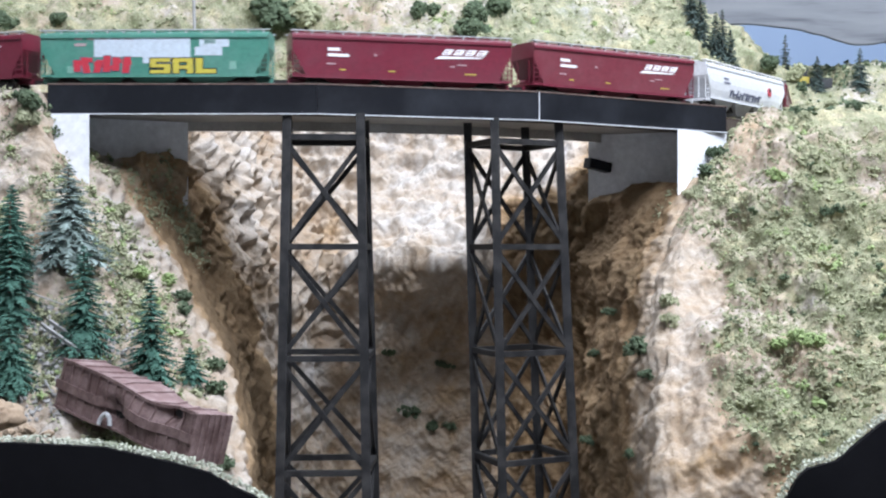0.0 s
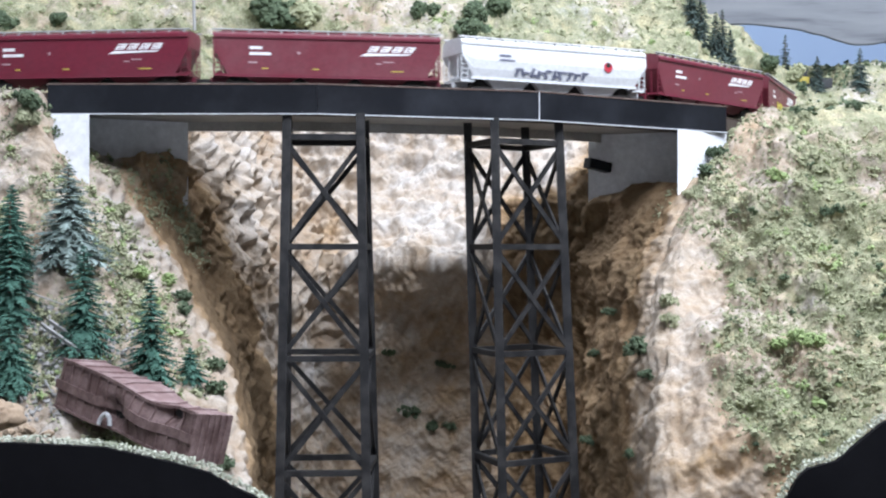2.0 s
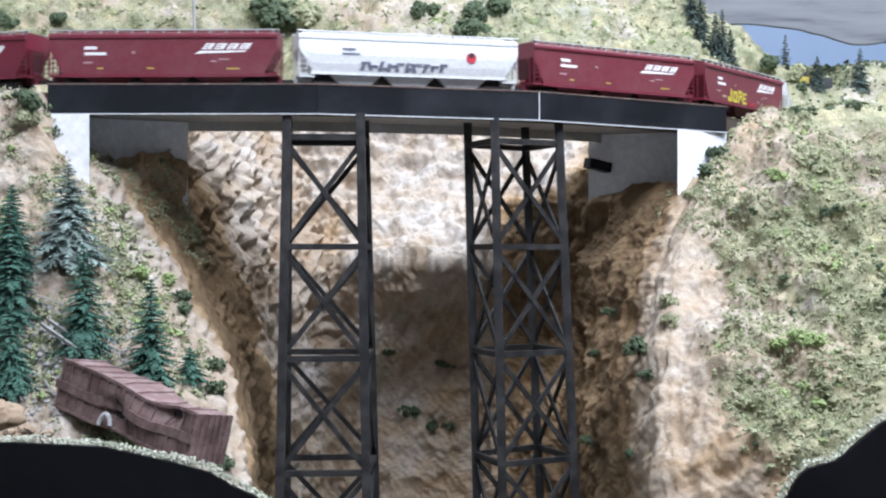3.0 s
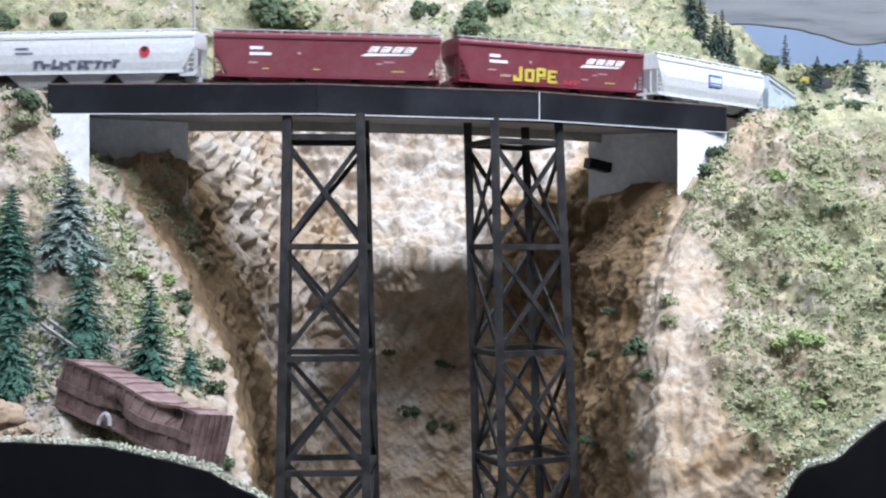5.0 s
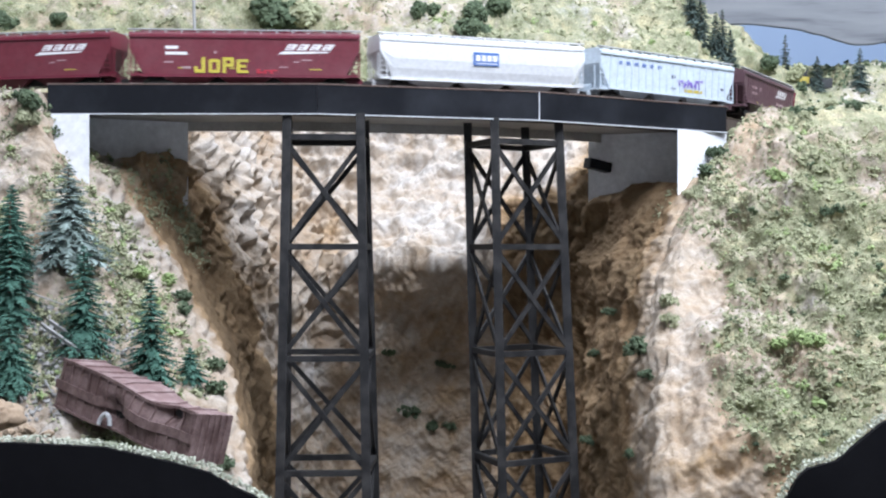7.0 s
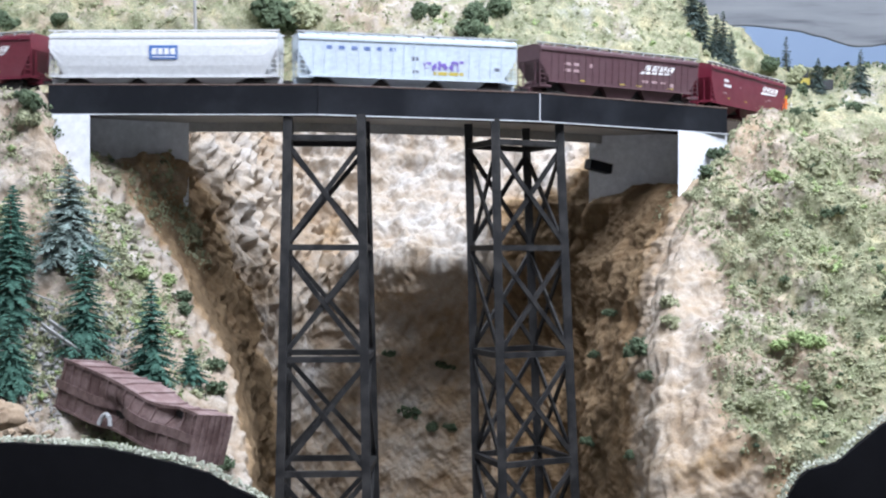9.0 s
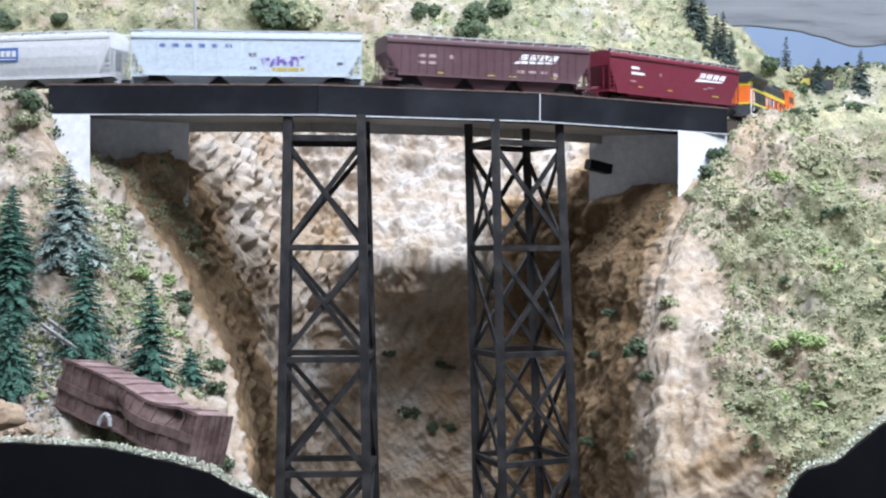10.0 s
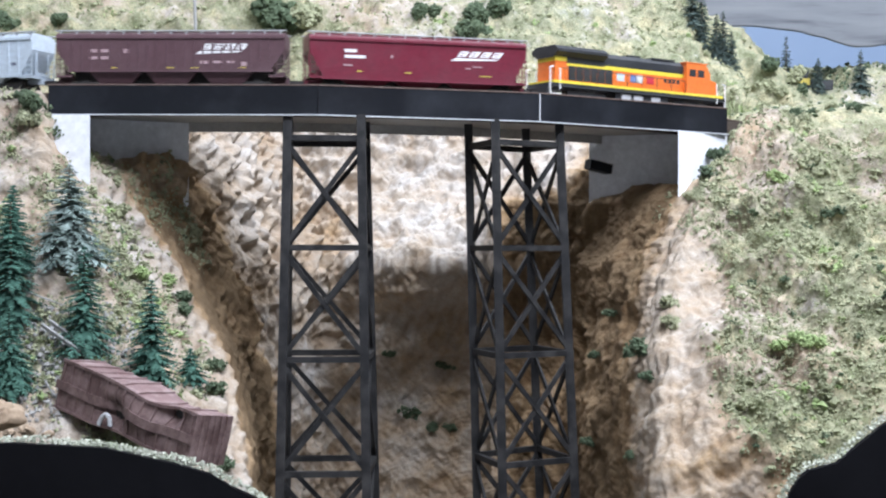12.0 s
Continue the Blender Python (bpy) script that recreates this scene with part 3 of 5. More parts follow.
def hopper(name, label, body, trim, ribs=0, round_sides=False, sill=SILL):
    """A covered hopper car; its origin lies on the rails in the middle, its near side faces -y."""
    car = thing(name, label, "hopper car", group="cars of the freight train")
    s = Shape()
    low = sill
    rings = []
    for x, z_low in ((-HALF, 0.037), (-HALF + 0.0015, 0.0335), (-HALF + 0.0125, low), (-0.03, low), (0.03, low), (HALF - 0.0125, low), (HALF - 0.0015, 0.0335), (HALF, 0.037)):
        pr = []
        for k in range(5):
            z = z_low + (EAVE - z_low) * k / 4
            pr.append((-side_y(z, round_sides), z))
        pr += [(-0.0165, EAVE + 0.0022), (-0.010, EAVE + 0.0040), (0.010, EAVE + 0.0040), (0.0165, EAVE + 0.0022)]
        pr += [(-y, z) for y, z in pr[4::-1]]
        rings.append([(x, y, z) for y, z in pr])
    s.loft(rings)
    part("body", s, body, car)
    for sg in (-1, 1):
        s = Shape()
        s.box(-HALF, HALF, sg * 0.0186 - 0.0006, sg * 0.0186 + 0.0006, EAVE - 0.0022, EAVE + 0.0002)
        s.box(-HALF + 0.010, HALF - 0.010, sg * 0.0172 - 0.0007, sg * 0.0172 + 0.0007, sill - 0.0016, sill + 0.0009)
        part("side_rail", s, trim, car)
    if ribs:
        for i in range(ribs):
            x = -HALF + 0.014 + (2 * HALF - 0.028) * i / (ribs - 1)
            for sg in (-1, 1):
                s = Shape()
                v = [(x + a, sg * (side_y(z) + o), z) for z in (sill + 0.001, EAVE - 0.0025) for a, o in ((-0.0006, -0.0003), (0.0006, -0.0003), (0.0006, 0.0007), (-0.0006, 0.0007))]
                s.add(v, [(0, 1, 2, 3), (7, 6, 5, 4), (0, 4, 5, 1), (1, 5, 6, 2), (2, 6, 7, 3), (3, 7, 4, 0)])
                part("rib", s, body, car)
    for sg in (-1, 1):
        s = Shape()
        s.box(-HALF - 0.001, HALF + 0.001, sg * 0.0150 - 0.0022, sg * 0.0150 + 0.0022, EAVE + 0.0046, EAVE + 0.0054)
        for i in range(15):
            x = -HALF + 0.004 + (2 * HALF - 0.008) * i / 14
            s.box(x - 0.0006, x + 0.0006, sg * 0.0150 - 0.0018, sg * 0.0150 + 0.0018, EAVE + 0.002, EAVE + 0.0047)
        part("running_board", s, M_DECAL if body is M_WHITE else M_SILVER, car, "grey roof walkway")
    s = Shape().box(-HALF + 0.008, HALF - 0.008, -0.004, 0.004, EAVE + 0.0036, EAVE + 0.0058)
    part("hatch_row", s, trim, car)
    part("underframe", Shape().box(-HALF + 0.014, HALF - 0.014, -0.0085, 0.0085, 0.0058, sill + 0.001), M_BLACK, car)
    for i, x in enumerate((-0.049, 0.0, 0.049)):
        s = Shape()
        top = [(x + a * 0.0235, b * 0.0150, sill - 0.0004) for a, b in ((-1, -1), (1, -1), (1, 1), (-1, 1))]
        foot = [(x + a * 0.012, b * 0.0105, 0.0045) for a, b in ((-1, -1), (1, -1), (1, 1), (-1, 1))]
        s.loft([top, foot])
        s.box(x - 0.008, x + 0.008, -0.010, 0.010, 0.0032, 0.0047)
        part("hopper_bay", s, body, car)
    for sg in (-1, 1):
        s = Shape()
        xe = sg * HALF
        s.box(min(xe, xe - sg * 0.014), max(xe, xe - sg * 0.014), -0.0168, 0.0168, 0.0118, 0.0140)
        s.box(min(xe - sg * 0.03, xe + sg * 0.002), max(xe - sg * 0.03, xe + sg * 0.002), -0.0035, 0.0035, 0.0075, 0.0120)
        part("end_sill", s, trim, car)
        for y in (-0.0168, 0.0168):
            s = Shape()
            for dx in (0.0005, 0.0070):
                s.beam((xe - sg * dx, y, 0.0125), (xe - sg * dx, y, 0.0470), 0.0008, 0.0008, up=(0, 1, 0))
            for k in range(8):
                s.beam((xe - sg * 0.0005, y, 0.0150 + k * 0.0042), (xe - sg * 0.0070, y, 0.0150 + k * 0.0042), 0.0006, 0.0006)
            part("ladder", s, trim, car)
        s = Shape()
        for y in (-0.009, 0.009):
            s.beam((xe - sg * 0.001, y, 0.0135), (xe - sg * 0.001, y, 0.039), 0.0012, 0.0012, up=(0, 1, 0))
        s.rod((xe - sg * 0.006, 0.0, 0.016), (xe - sg * 0.006, 0.010, 0.016), 0.0028)
        part("brake_gear", s, trim, car)
        s = Shape().box(min(xe, xe + sg * 0.0088), max(xe, xe + sg * 0.0088), -0.0015, 0.0015, 0.0075, 0.0105)
        part("coupler", s, M_BLACK, car)
        bogie(car, sg * 0.0755)
    return car


def slant_logo(car, x0, z0, w, h, gap, material=M_DECAL):
    """A slanted white mark: four leaning blocks over a tapering stroke."""
    for i in range(4):
        s = Shape()
        a = x0 + w * (0.12 + 0.215 * i)
        slanted(s, a, a + w * 0.165, z0 + h * 0.42, z0 + h, w * 0.08)
        part("logo_block", s, material, car, "white slanted mark")
        for k in (0.56, 0.80):
            s = Shape()
            slanted(s, a + w * (0.045 + 0.08 * (k - 0.42)), a + w * (0.115 + 0.08 * (k - 0.42)), z0 + h * (k - 0.035), z0 + h * (k + 0.035), 0.0, thick=0.0004)
            part("logo_gap", s, gap, car)
    s = Shape()
    y = lambda z: -side_y(z) - 0.0001
    v = [(x0, y(z0), z0), (x0 + w * 0.86, y(z0), z0 + h * 0.16), (x0 + w * 0.92, y(z0), z0 + h * 0.30), (x0 + w * 0.10, y(z0), z0 + h * 0.30)]
    v += [(a, b - 0.00025, c) for a, b, c in v]
    s.add(v, [(3, 2, 1, 0), (4, 5, 6, 7), (0, 1, 5, 4), (1, 2, 6, 5), (2, 3, 7, 6), (3, 0, 4, 7)])
    part("logo_stroke", s, material, car, "white slanted underline")


def bars(car, rows, material, label="", lean=0.0, bulged=False):
    for x0, x1, z0, z1 in rows:
        s = Shape()
        slanted(s, x0, x1, z0, z1, lean, bulged=bulged)
        part("marking", s, material, car, label)


def red_car(label, faded=False):
    car = hopper("covered_hopper", label, M_RED_B if faded else M_RED, M_RED)
    slant_logo(car, 0.028, 0.0315, 0.050, 0.0090, M_RED_B if faded else M_RED)
    bars(car, [(-0.069, -0.058, 0.0355, 0.0382), (-0.069, -0.050, 0.0305, 0.0330)], M_DECAL, "small white marks")
    bars(car, [(-0.070, -0.062, 0.0235, 0.0247), (0.042, 0.047, 0.0245, 0.0256), (0.049, 0.058, 0.0262, 0.0272)], M_DECAL_DIM)
    s = Shape().rod((-0.026, -side_y(0.033), 0.033), (-0.026, -side_y(0.033) - 0.0004, 0.033), 0.0013, n=12)
    part("disc", s, M_DECAL_DIM, car)
    bars(car, [(-0.058, -0.053, 0.0185, 0.0197), (-0.014, -0.008, 0.0185, 0.0197), (0.056, 0.067, 0.0180, 0.0190)], M_YELLOW, "small yellow marks")
    return car


def scrawl(car, x0, x1, z0, z1, material, label, seed, n=7, bulged=False, outline=None):
    """Illegible spray paint: leaning strokes of uneven height, with a darker outline where it has one."""
    rnd = random.Random(seed)
    w = (x1 - x0) / n
    for i in range(n):
        a = x0 + w * i
        h = rnd.uniform(0.6, 1.0) * (z1 - z0)
        foot, lean, k = rnd.uniform(0, 0.15), rnd.uniform(-0.3, 0.4), rnd.uniform(0.1, 0.7)
        bold = 0.72 if outline else 0.42
        for grow, thick, paint in ((0.0007, 0.00025, outline), (0.0, 0.00045, material)):
            if paint is None:
                continue
            s = Shape()
            slanted(s, a - grow, a + w * bold + grow, z0 + foot * (z1 - z0) - grow, z0 + h + grow, lean * w, thick=thick, bulged=bulged)
            slanted(s, a + w * 0.1, a + w * 0.98, z0 + k * (z1 - z0) - grow, z0 + (k + 0.22) * (z1 - z0) + grow, 0.0, thick=thick + 0.0001, bulged=bulged)
            part("graffiti_stroke", s, paint, car, label if paint is material else "dark outline of the graffiti")


FAT = {"S": ((0, 1, 0.78, 1), (0, 0.3, 0.40, 1), (0, 1, 0.40, 0.62), (0.7, 1, 0, 0.62), (0, 1, 0, 0.22)),
       "A": ((0, 0.3, 0, 1), (0.7, 1, 0, 1), (0, 1, 0.76, 1), (0, 1, 0.30, 0.52)),
       "L": ((0, 0.34, 0, 1), (0, 1, 0, 0.28)),
       "J": ((0.62, 0.94, 0, 1), (0, 0.94, 0, 0.22), (0, 0.3, 0, 0.40)),
       "O": ((0, 0.3, 0.06, 0.94), (0.7, 1, 0.06, 0.94), (0.1, 0.9, 0.78, 1), (0.1, 0.9, 0, 0.22)),
       "P": ((0, 0.3, 0, 1), (0, 0.92, 0.80, 1), (0.68, 1, 0.44, 0.96), (0, 0.92, 0.40, 0.60)),
       "E": ((0, 0.3, 0, 1), (0, 1, 0.80, 1), (0, 0.85, 0.40, 0.60), (0, 1, 0, 0.20))}


def fat_letters(car, text, x0, pitch, z0, z1, outline=True, wobble=0.0):
    """A sprayed word in fat yellow letters, with a black outline or without."""
    for i, ch in enumerate(text):
        for grow, thick, paint, label in ((0.0009, 0.0003, M_BLACK, "black outline of a graffiti letter"), (0.0, 0.0005, M_SPRAY_YELLOW, "fat yellow graffiti letter")):
            s = Shape()
            if paint is M_BLACK and not outline:
                continue
            w, h = pitch - 0.0022, z1 - z0 - wobble * (i % 2)
            for k, (a, b, c, d) in enumerate(FAT[ch]):
                slanted(s, x0 + pitch * i + a * w - grow, x0 + pitch * i + b * w + grow, z0 + c * h - grow, z0 + d * h + grow, 0.0, thick=thick + 0.00003 * k)
            part("graffiti_letter", s, paint, car, label)


def build_train():
    cars = [red_car("dark red covered hopper car with white slanted lettering")]
    green = hopper("covered_hopper", "green covered hopper car with red and yellow graffiti", M_GREEN, M_GREEN, ribs=0)
    bars(green, [(-0.053, -0.010, 0.0290, 0.0455), (-0.010, 0.032, 0.0235, 0.0475), (0.040, 0.066, 0.0375, 0.0440), (0.036, 0.060, 0.0300, 0.0375)], M_GREYW, "pale painted-over patch")
    bars(green, [(0.044, 0.054, 0.0400, 0.0490), (0.066, 0.072, 0.0180, 0.0250), (-0.077, -0.070, 0.0150, 0.0210)], M_GREEN_PALE, "faded green patch")
    scrawl(green, -0.071, -0.020, 0.0150, 0.0310, M_SPRAY_RED, "red graffiti", 3, 6, outline=M_SPRAY_DARK)
    fat_letters(green, "SAL", -0.0035, 0.0200, 0.0145, 0.0275)
    bars(green, [(-0.070 + 0.011 * i, -0.063 + 0.011 * i, 0.0440, 0.0470) for i in range(5)] + [(-0.070, -0.060, 0.0385, 0.0410)], M_DECAL_DIM, "faded lettering")
    cars.append(green)
    cars.append(red_car("glossy dark red covered hopper car with white slanted lettering"))
    cars.append(red_car("dusty red covered hopper car with white slanted lettering", True))
    white = hopper("covered_hopper", "white covered hopper car with dark graffiti and a red disc", M_WHITE, M_WHITE, round_sides=True, sill=0.0160)
    scrawl(white, -0.046, 0.034, 0.0180, 0.0275, M_SPRAY_DARK, "dark blue graffiti", 5, 10, True)
    s = Shape().rod((0.056, -0.0185, 0.0330), (0.056, -0.0206, 0.0330), 0.0047, n=20)
    part("emblem", s, M_SPRAY_RED, white, "round red emblem")
    s = Shape().rod((0.056, -0.0188, 0.0352), (0.056, -0.0209, 0.0352), 0.0024, n=16)
    part("emblem", s, M_BLACK, white, "black head of the round emblem")
    bars(white, [(-0.062, -0.050, 0.0360, 0.0380), (-0.062, -0.046, 0.0320, 0.0338)], M_SPRAY_DARK, bulged=True)
    cars.append(white)
    cars.append(red_car("weathered red covered hopper car with white slanted lettering", True))
    jope = red_car("red covered hopper car with yellow graffiti letters", True)
    fat_letters(jope, "JOPE", -0.0440, 0.0122, 0.0150, 0.0285, False, 0.0016)
    scrawl(jope, 0.010, 0.028, 0.0140, 0.0190, M_SPRAY_RED, "small red graffiti", 6, 3)
    bars(jope, [(-0.055, -0.047, 0.0185, 0.0205), (0.030, 0.037, 0.0200, 0.0210)], M_DECAL_DIM)
    cars.append(jope)
    kyle = hopper("covered_hopper", "white round-sided covered hopper car with a blue panel", M_WHITE, M_WHITE, round_sides=True)
    s = Shape()
    slanted(s, -0.012, 0.013, 0.0270, 0.0390, y=0.0202)
    part("panel", s, M_BLUE, kyle, "blue lettered panel")
    s = Shape()
    for i in range(4):
        slanted(s, -0.0095 + 0.0055 * i, -0.0055 + 0.0055 * i, 0.0310, 0.0365, y=0.0205)
    slanted(s, -0.0095, 0.0110, 0.0285, 0.0293, y=0.0205)
    part("lettering", s, M_DECAL, kyle)
    cars.append(kyle)
    pale = hopper("covered_hopper", "pale blue-grey ribbed hopper car with violet graffiti", M_GREYW, M_GREYW, ribs=18, sill=0.0145)
    bars(pale, [(-0.076 + 0.0115 * i, -0.0705 + 0.0115 * i, 0.0375, 0.0408) for i in range(6)], M_LETTER_BLUE, "spaced dark blue lettering")
    scrawl(pale, 0.014, 0.050, 0.0215, 0.0320, M_SPRAY_VIOLET, "violet graffiti", 8, 6)
    bars(pale, [(0.022, 0.050, 0.0178, 0.0208)], M_YELLOW, "yellow graffiti stroke")
    bars(pale, [(0.002, 0.008, 0.0300, 0.0335), (0.003, 0.008, 0.0190, 0.0215), (0.079, 0.084, 0.0235, 0.0260)], M_SPRAY_DARK)
    cars.append(pale)
    brown = hopper("covered_hopper", "weathered brown ribbed hopper car with white slanted lettering", M_BROWN, M_BROWN, ribs=22, sill=0.0180)
    slant_logo(brown, 0.022, 0.0320, 0.046, 0.0090, M_BROWN)
    bars(brown, [(-0.071, -0.064, 0.0335, 0.0362), (-0.061, -0.054, 0.0335, 0.0362), (-0.071, -0.064, 0.0275, 0.0300), (-0.061, -0.054, 0.0275, 0.0300), (-0.041, -0.036, 0.0330, 0.0365)], M_DECAL_DIM)
    bars(brown, [(-0.004, 0.004, 0.0195, 0.0206), (0.018, 0.025, 0.0195, 0.0206), (-0.052, -0.047, 0.0195, 0.0206), (0.060, 0.066, 0.0195, 0.0206)], M_YELLOW)
    bars(brown, [(0.026, 0.033, 0.0235, 0.0262), (0.037, 0.046, 0.0240, 0.0262), (0.050, 0.056, 0.0240, 0.0262), (0.062, 0.067, 0.0215, 0.0250)], M_DECAL_DIM)
    cars.append(brown)
    cars.append(red_car("clean dark red covered hopper car with white slanted lettering"))
    return cars


def engine():
    """A diesel engine; its cab is at +x."""
    e = thing("diesel_engine", "orange and black diesel engine with yellow stripes", "locomotive", group="cars of the freight train")
    L = 0.118
    part("frame", Shape().box(-L, L, -0.0175, 0.0175, 0.0125, 0.0160), M_ENGINE_BLACK, e)
    part("sill_stripe", Shape().box(-L + 0.004, L - 0.004, -0.0178, 0.0178, 0.0160, 0.0184), M_ENGINE_YELLOW, e, "yellow sill stripe")
    part("hood", Shape().box(-0.094, 0.062, -0.0125, 0.0125, 0.0184, 0.0345), M_ORANGE, e)
    part("hood_stripe", Shape().box(-0.0935, 0.0615, -0.0128, 0.0128, 0.0335, 0.0358), M_ENGINE_YELLOW, e, "yellow hood stripe")
    part("hood_roof", Shape().loft([[(x, -0.0128, 0.0358), (x, -0.0128, 0.0450), (x, -0.009, 0.0492), (x, 0.009, 0.0492), (x, 0.0128, 0.0450), (x, 0.0128, 0.0358)] for x in (-0.094, 0.064)]), M_ENGINE_BLACK, e)
    part("radiator", Shape().loft([[(x, -0.0115, 0.0405), (x, -0.0182, 0.0455), (x, -0.0182, 0.0480), (x, -0.0130, 0.0515), (x, 0.0130, 0.0515), (x, 0.0182, 0.0480), (x, 0.0182, 0.0455), (x, 0.0115, 0.0405)] for x in (-0.110, -0.046)]), M_ENGINE_BLACK, e, "black overhanging radiator")
    part("hood_end", Shape().box(-0.108, -0.094, -0.0125, 0.0125, 0.0184, 0.0400), M_ORANGE, e)
    part("end_stripe", Shape().box(-0.1083, -0.0938, -0.0128, 0.0128, 0.0372, 0.0415), M_ENGINE_YELLOW, e)
    s = Shape()
    for i in range(6):
        s.box(-0.092 + i * 0.0095, -0.0832 + i * 0.0095, -0.0129, 0.0129, 0.0200, 0.0335)
    part("grille", s, M_ENGINE_BLACK, e, "dark louvred doors")
    cab = part("cab", Shape().prism([(0.062, 0.0184), (0.096, 0.0184), (0.096, 0.0400), (0.090, 0.0480), (0.062, 0.0490)], -0.0172, 0.0172), M_ORANGE, e)
    s = Shape()
    for x in (0.066, 0.078):
        s.box(x, x + 0.009, -0.0175, 0.0175, 0.0355, 0.0425)
    part("cab_window", s, M_ENGINE_BLACK, cab, "dark cab windows")
    part("nose", Shape().prism([(0.096, 0.0184), (0.113, 0.0184), (0.112, 0.0330), (0.096, 0.0360)], -0.0105, 0.0105), M_ORANGE, e)
    for x, m in ((-0.030, M_GREYW), (-0.012, M_LETTER_BLUE), (-0.005, M_WHITE), (0.010, M_SPRAY_RED)):
        part("emblem", Shape().box(x, x + 0.010, -0.0130, -0.0124, 0.0240, 0.0315), m, e)
    s = Shape()
    for i in range(4):
        s.box(0.034 + i * 0.006, 0.038 + i * 0.006, -0.0130, -0.0124, 0.0270, 0.0310)
    part("lettering", s, M_ENGINE_BLACK, e)
    part("fuel_tank", Shape().prism([(-0.030, 0.0030), (0.034, 0.0030), (0.038, 0.0060), (0.038, 0.0125), (-0.034, 0.0125), (-0.034, 0.0060)], -0.0150, 0.0150), M_ENGINE_BLACK, e)
    for x in (-0.026, -0.010, 0.014):
        part("patch", Shape().box(x, x + 0.012, -0.0158, -0.0151, 0.0055, 0.0115), M_SILVER, e)
    for sg in (-1, 1):
        for x in (0.070,):
            s = Shape()
            for y in (-0.0130, 0.0130):
                s.prism([(sg * x - 0.024, 0.0045), (sg * x - 0.024, 0.0095), (sg * x + 0.024, 0.0095), (sg * x + 0.024, 0.0045)], y - 0.0012, y + 0.0012)
            t = part("truck", s, M_ENGINE_BLACK, e)
            for dx in (-0.021, 0.0, 0.021):
                s = Shape()
                for y in (-0.0088, 0.0088):
                    s.rod((sg * x + dx, y - 0.0012, 0.0058), (sg * x + dx, y + 0.0012, 0.0058), 0.0058, n=16)
                part("wheelset", s, M_WHEEL, t)
        for y in (-0.017, 0.017):
            s = Shape()
            s.rod((sg * L, y, 0.006), (sg * L, y, 0.030), 0.0007)
            s.rod((sg * (L - 0.012), y, 0.010), (sg * (L - 0.012), y, 0.030), 0.0007)
            s.rod((sg * L, y, 0.030), (sg * (L - 0.004), y, 0.031), 0.0007)
            s.box(min(sg * L, sg * (L - 0.012)), max(sg * L, sg * (L - 0.012)), y - 0.0015, y + 0.0015, 0.0050, 0.0062)
            part("step_rail", s, M_DECAL, e, "white end handrails and steps")
        s = Shape().box(min(sg * L, sg * (L + 0.009)), max(sg * L, sg * (L + 0.009)), -0.0015, 0.0015, 0.0075, 0.0105)
        part("coupler", s, M_BLACK, e)
    s = Shape()
    for y in (-0.0172, 0.0172):
        for i in range(9):
            x = -0.100 + i * 0.020
            s.rod((x, y, 0.0170), (x, y, 0.0300), 0.00035, n=6)
        s.rod((-0.104, y, 0.0300), (0.060, y, 0.0300), 0.00035, n=6)
    part("handrail", s, M_ENGINE_BLACK, e, "thin side handrail")
    part("hood_band", Shape().box(-0.0460, 0.0615, -0.0130, 0.0130, 0.0358, 0.0372), M_ENGINE_YELLOW, e, "lime yellow band along the hood")
    for x in (-0.098, -0.082, -0.066):
        part("roof_fan", Shape().rod((x, 0, 0.0510), (x, 0, 0.0528), 0.0072, 0.0066, n=18), M_BLACK, e, "round black roof fan")
    part("exhaust", Shape().box(-0.006, 0.010, -0.0040, 0.0040, 0.0490, 0.0520), M_ENGINE_BLACK, e)
    part("roof_box", Shape().box(0.020, 0.052, -0.0105, 0.0105, 0.0490, 0.0508), M_ENGINE_BLACK, e)
    part("horn", Shape().rod((0.074, 0.004, 0.0500), (0.086, 0.004, 0.0512), 0.0009, 0.0016, n=10), M_SILVER, e, "silver air horn")
    part("cab_roof", Shape().box(0.0610, 0.0915, -0.0176, 0.0176, 0.0486, 0.0496), M_ORANGE, e)
    for i in range(7):
        x = -0.038 + i * 0.0135
        part("hood_door", Shape().box(x, x + 0.0120, -0.0128, -0.0123, 0.0196, 0.0328), M_ORANGE, e)
    for sg in (-1, 1):
        part("pilot", Shape().prism([(sg * 0.1175, 0.0030), (sg * 0.1215, 0.0030), (sg * 0.1190, 0.0150), (sg * 0.1175, 0.0150)], -0.0150, 0.0150), M_ENGINE_BLACK, e, "black end plate")
    return e


# where the couplings stand along the bend at the start, and how fast the train rolls
COUPLINGS = [-0.3450, -0.1328, 0.0790, 0.2978, 0.5109, 0.7244, 0.9322, 1.1463, 1.3561, 1.5709, 1.7903, 2.0029, 2.2570]
SPEED = 0.1412
TRAIN = build_train() + [engine()]


def car_pose(s):
    p, a = on_track(s, -0.0015, TRACK_Z)
    return pose(p.x, p.y, p.z, 0, 0, math.degrees(a))


def motions():
    for ob, a, b in zip(TRAIN, COUPLINGS, COUPLINGS[1:]):
        rows = []
        for i in range(49):
            t = i * 0.25
            s = (a + b) / 2 - SPEED * t
            rows.append((t, car_pose(s)))
        walk(ob, rows)


# ---- fascia, backdrop, room ----
def fascia(points, y, label):
    s = Shape()
    poly = points + [(points[-1][0], -1.30), (points[0][0], -1.30)]
    s.prism(poly, y, y + 0.006)
    ob = part("fascia", s, M_FASCIA)
    return tagged(ob, label, "fascia", kind="structure")


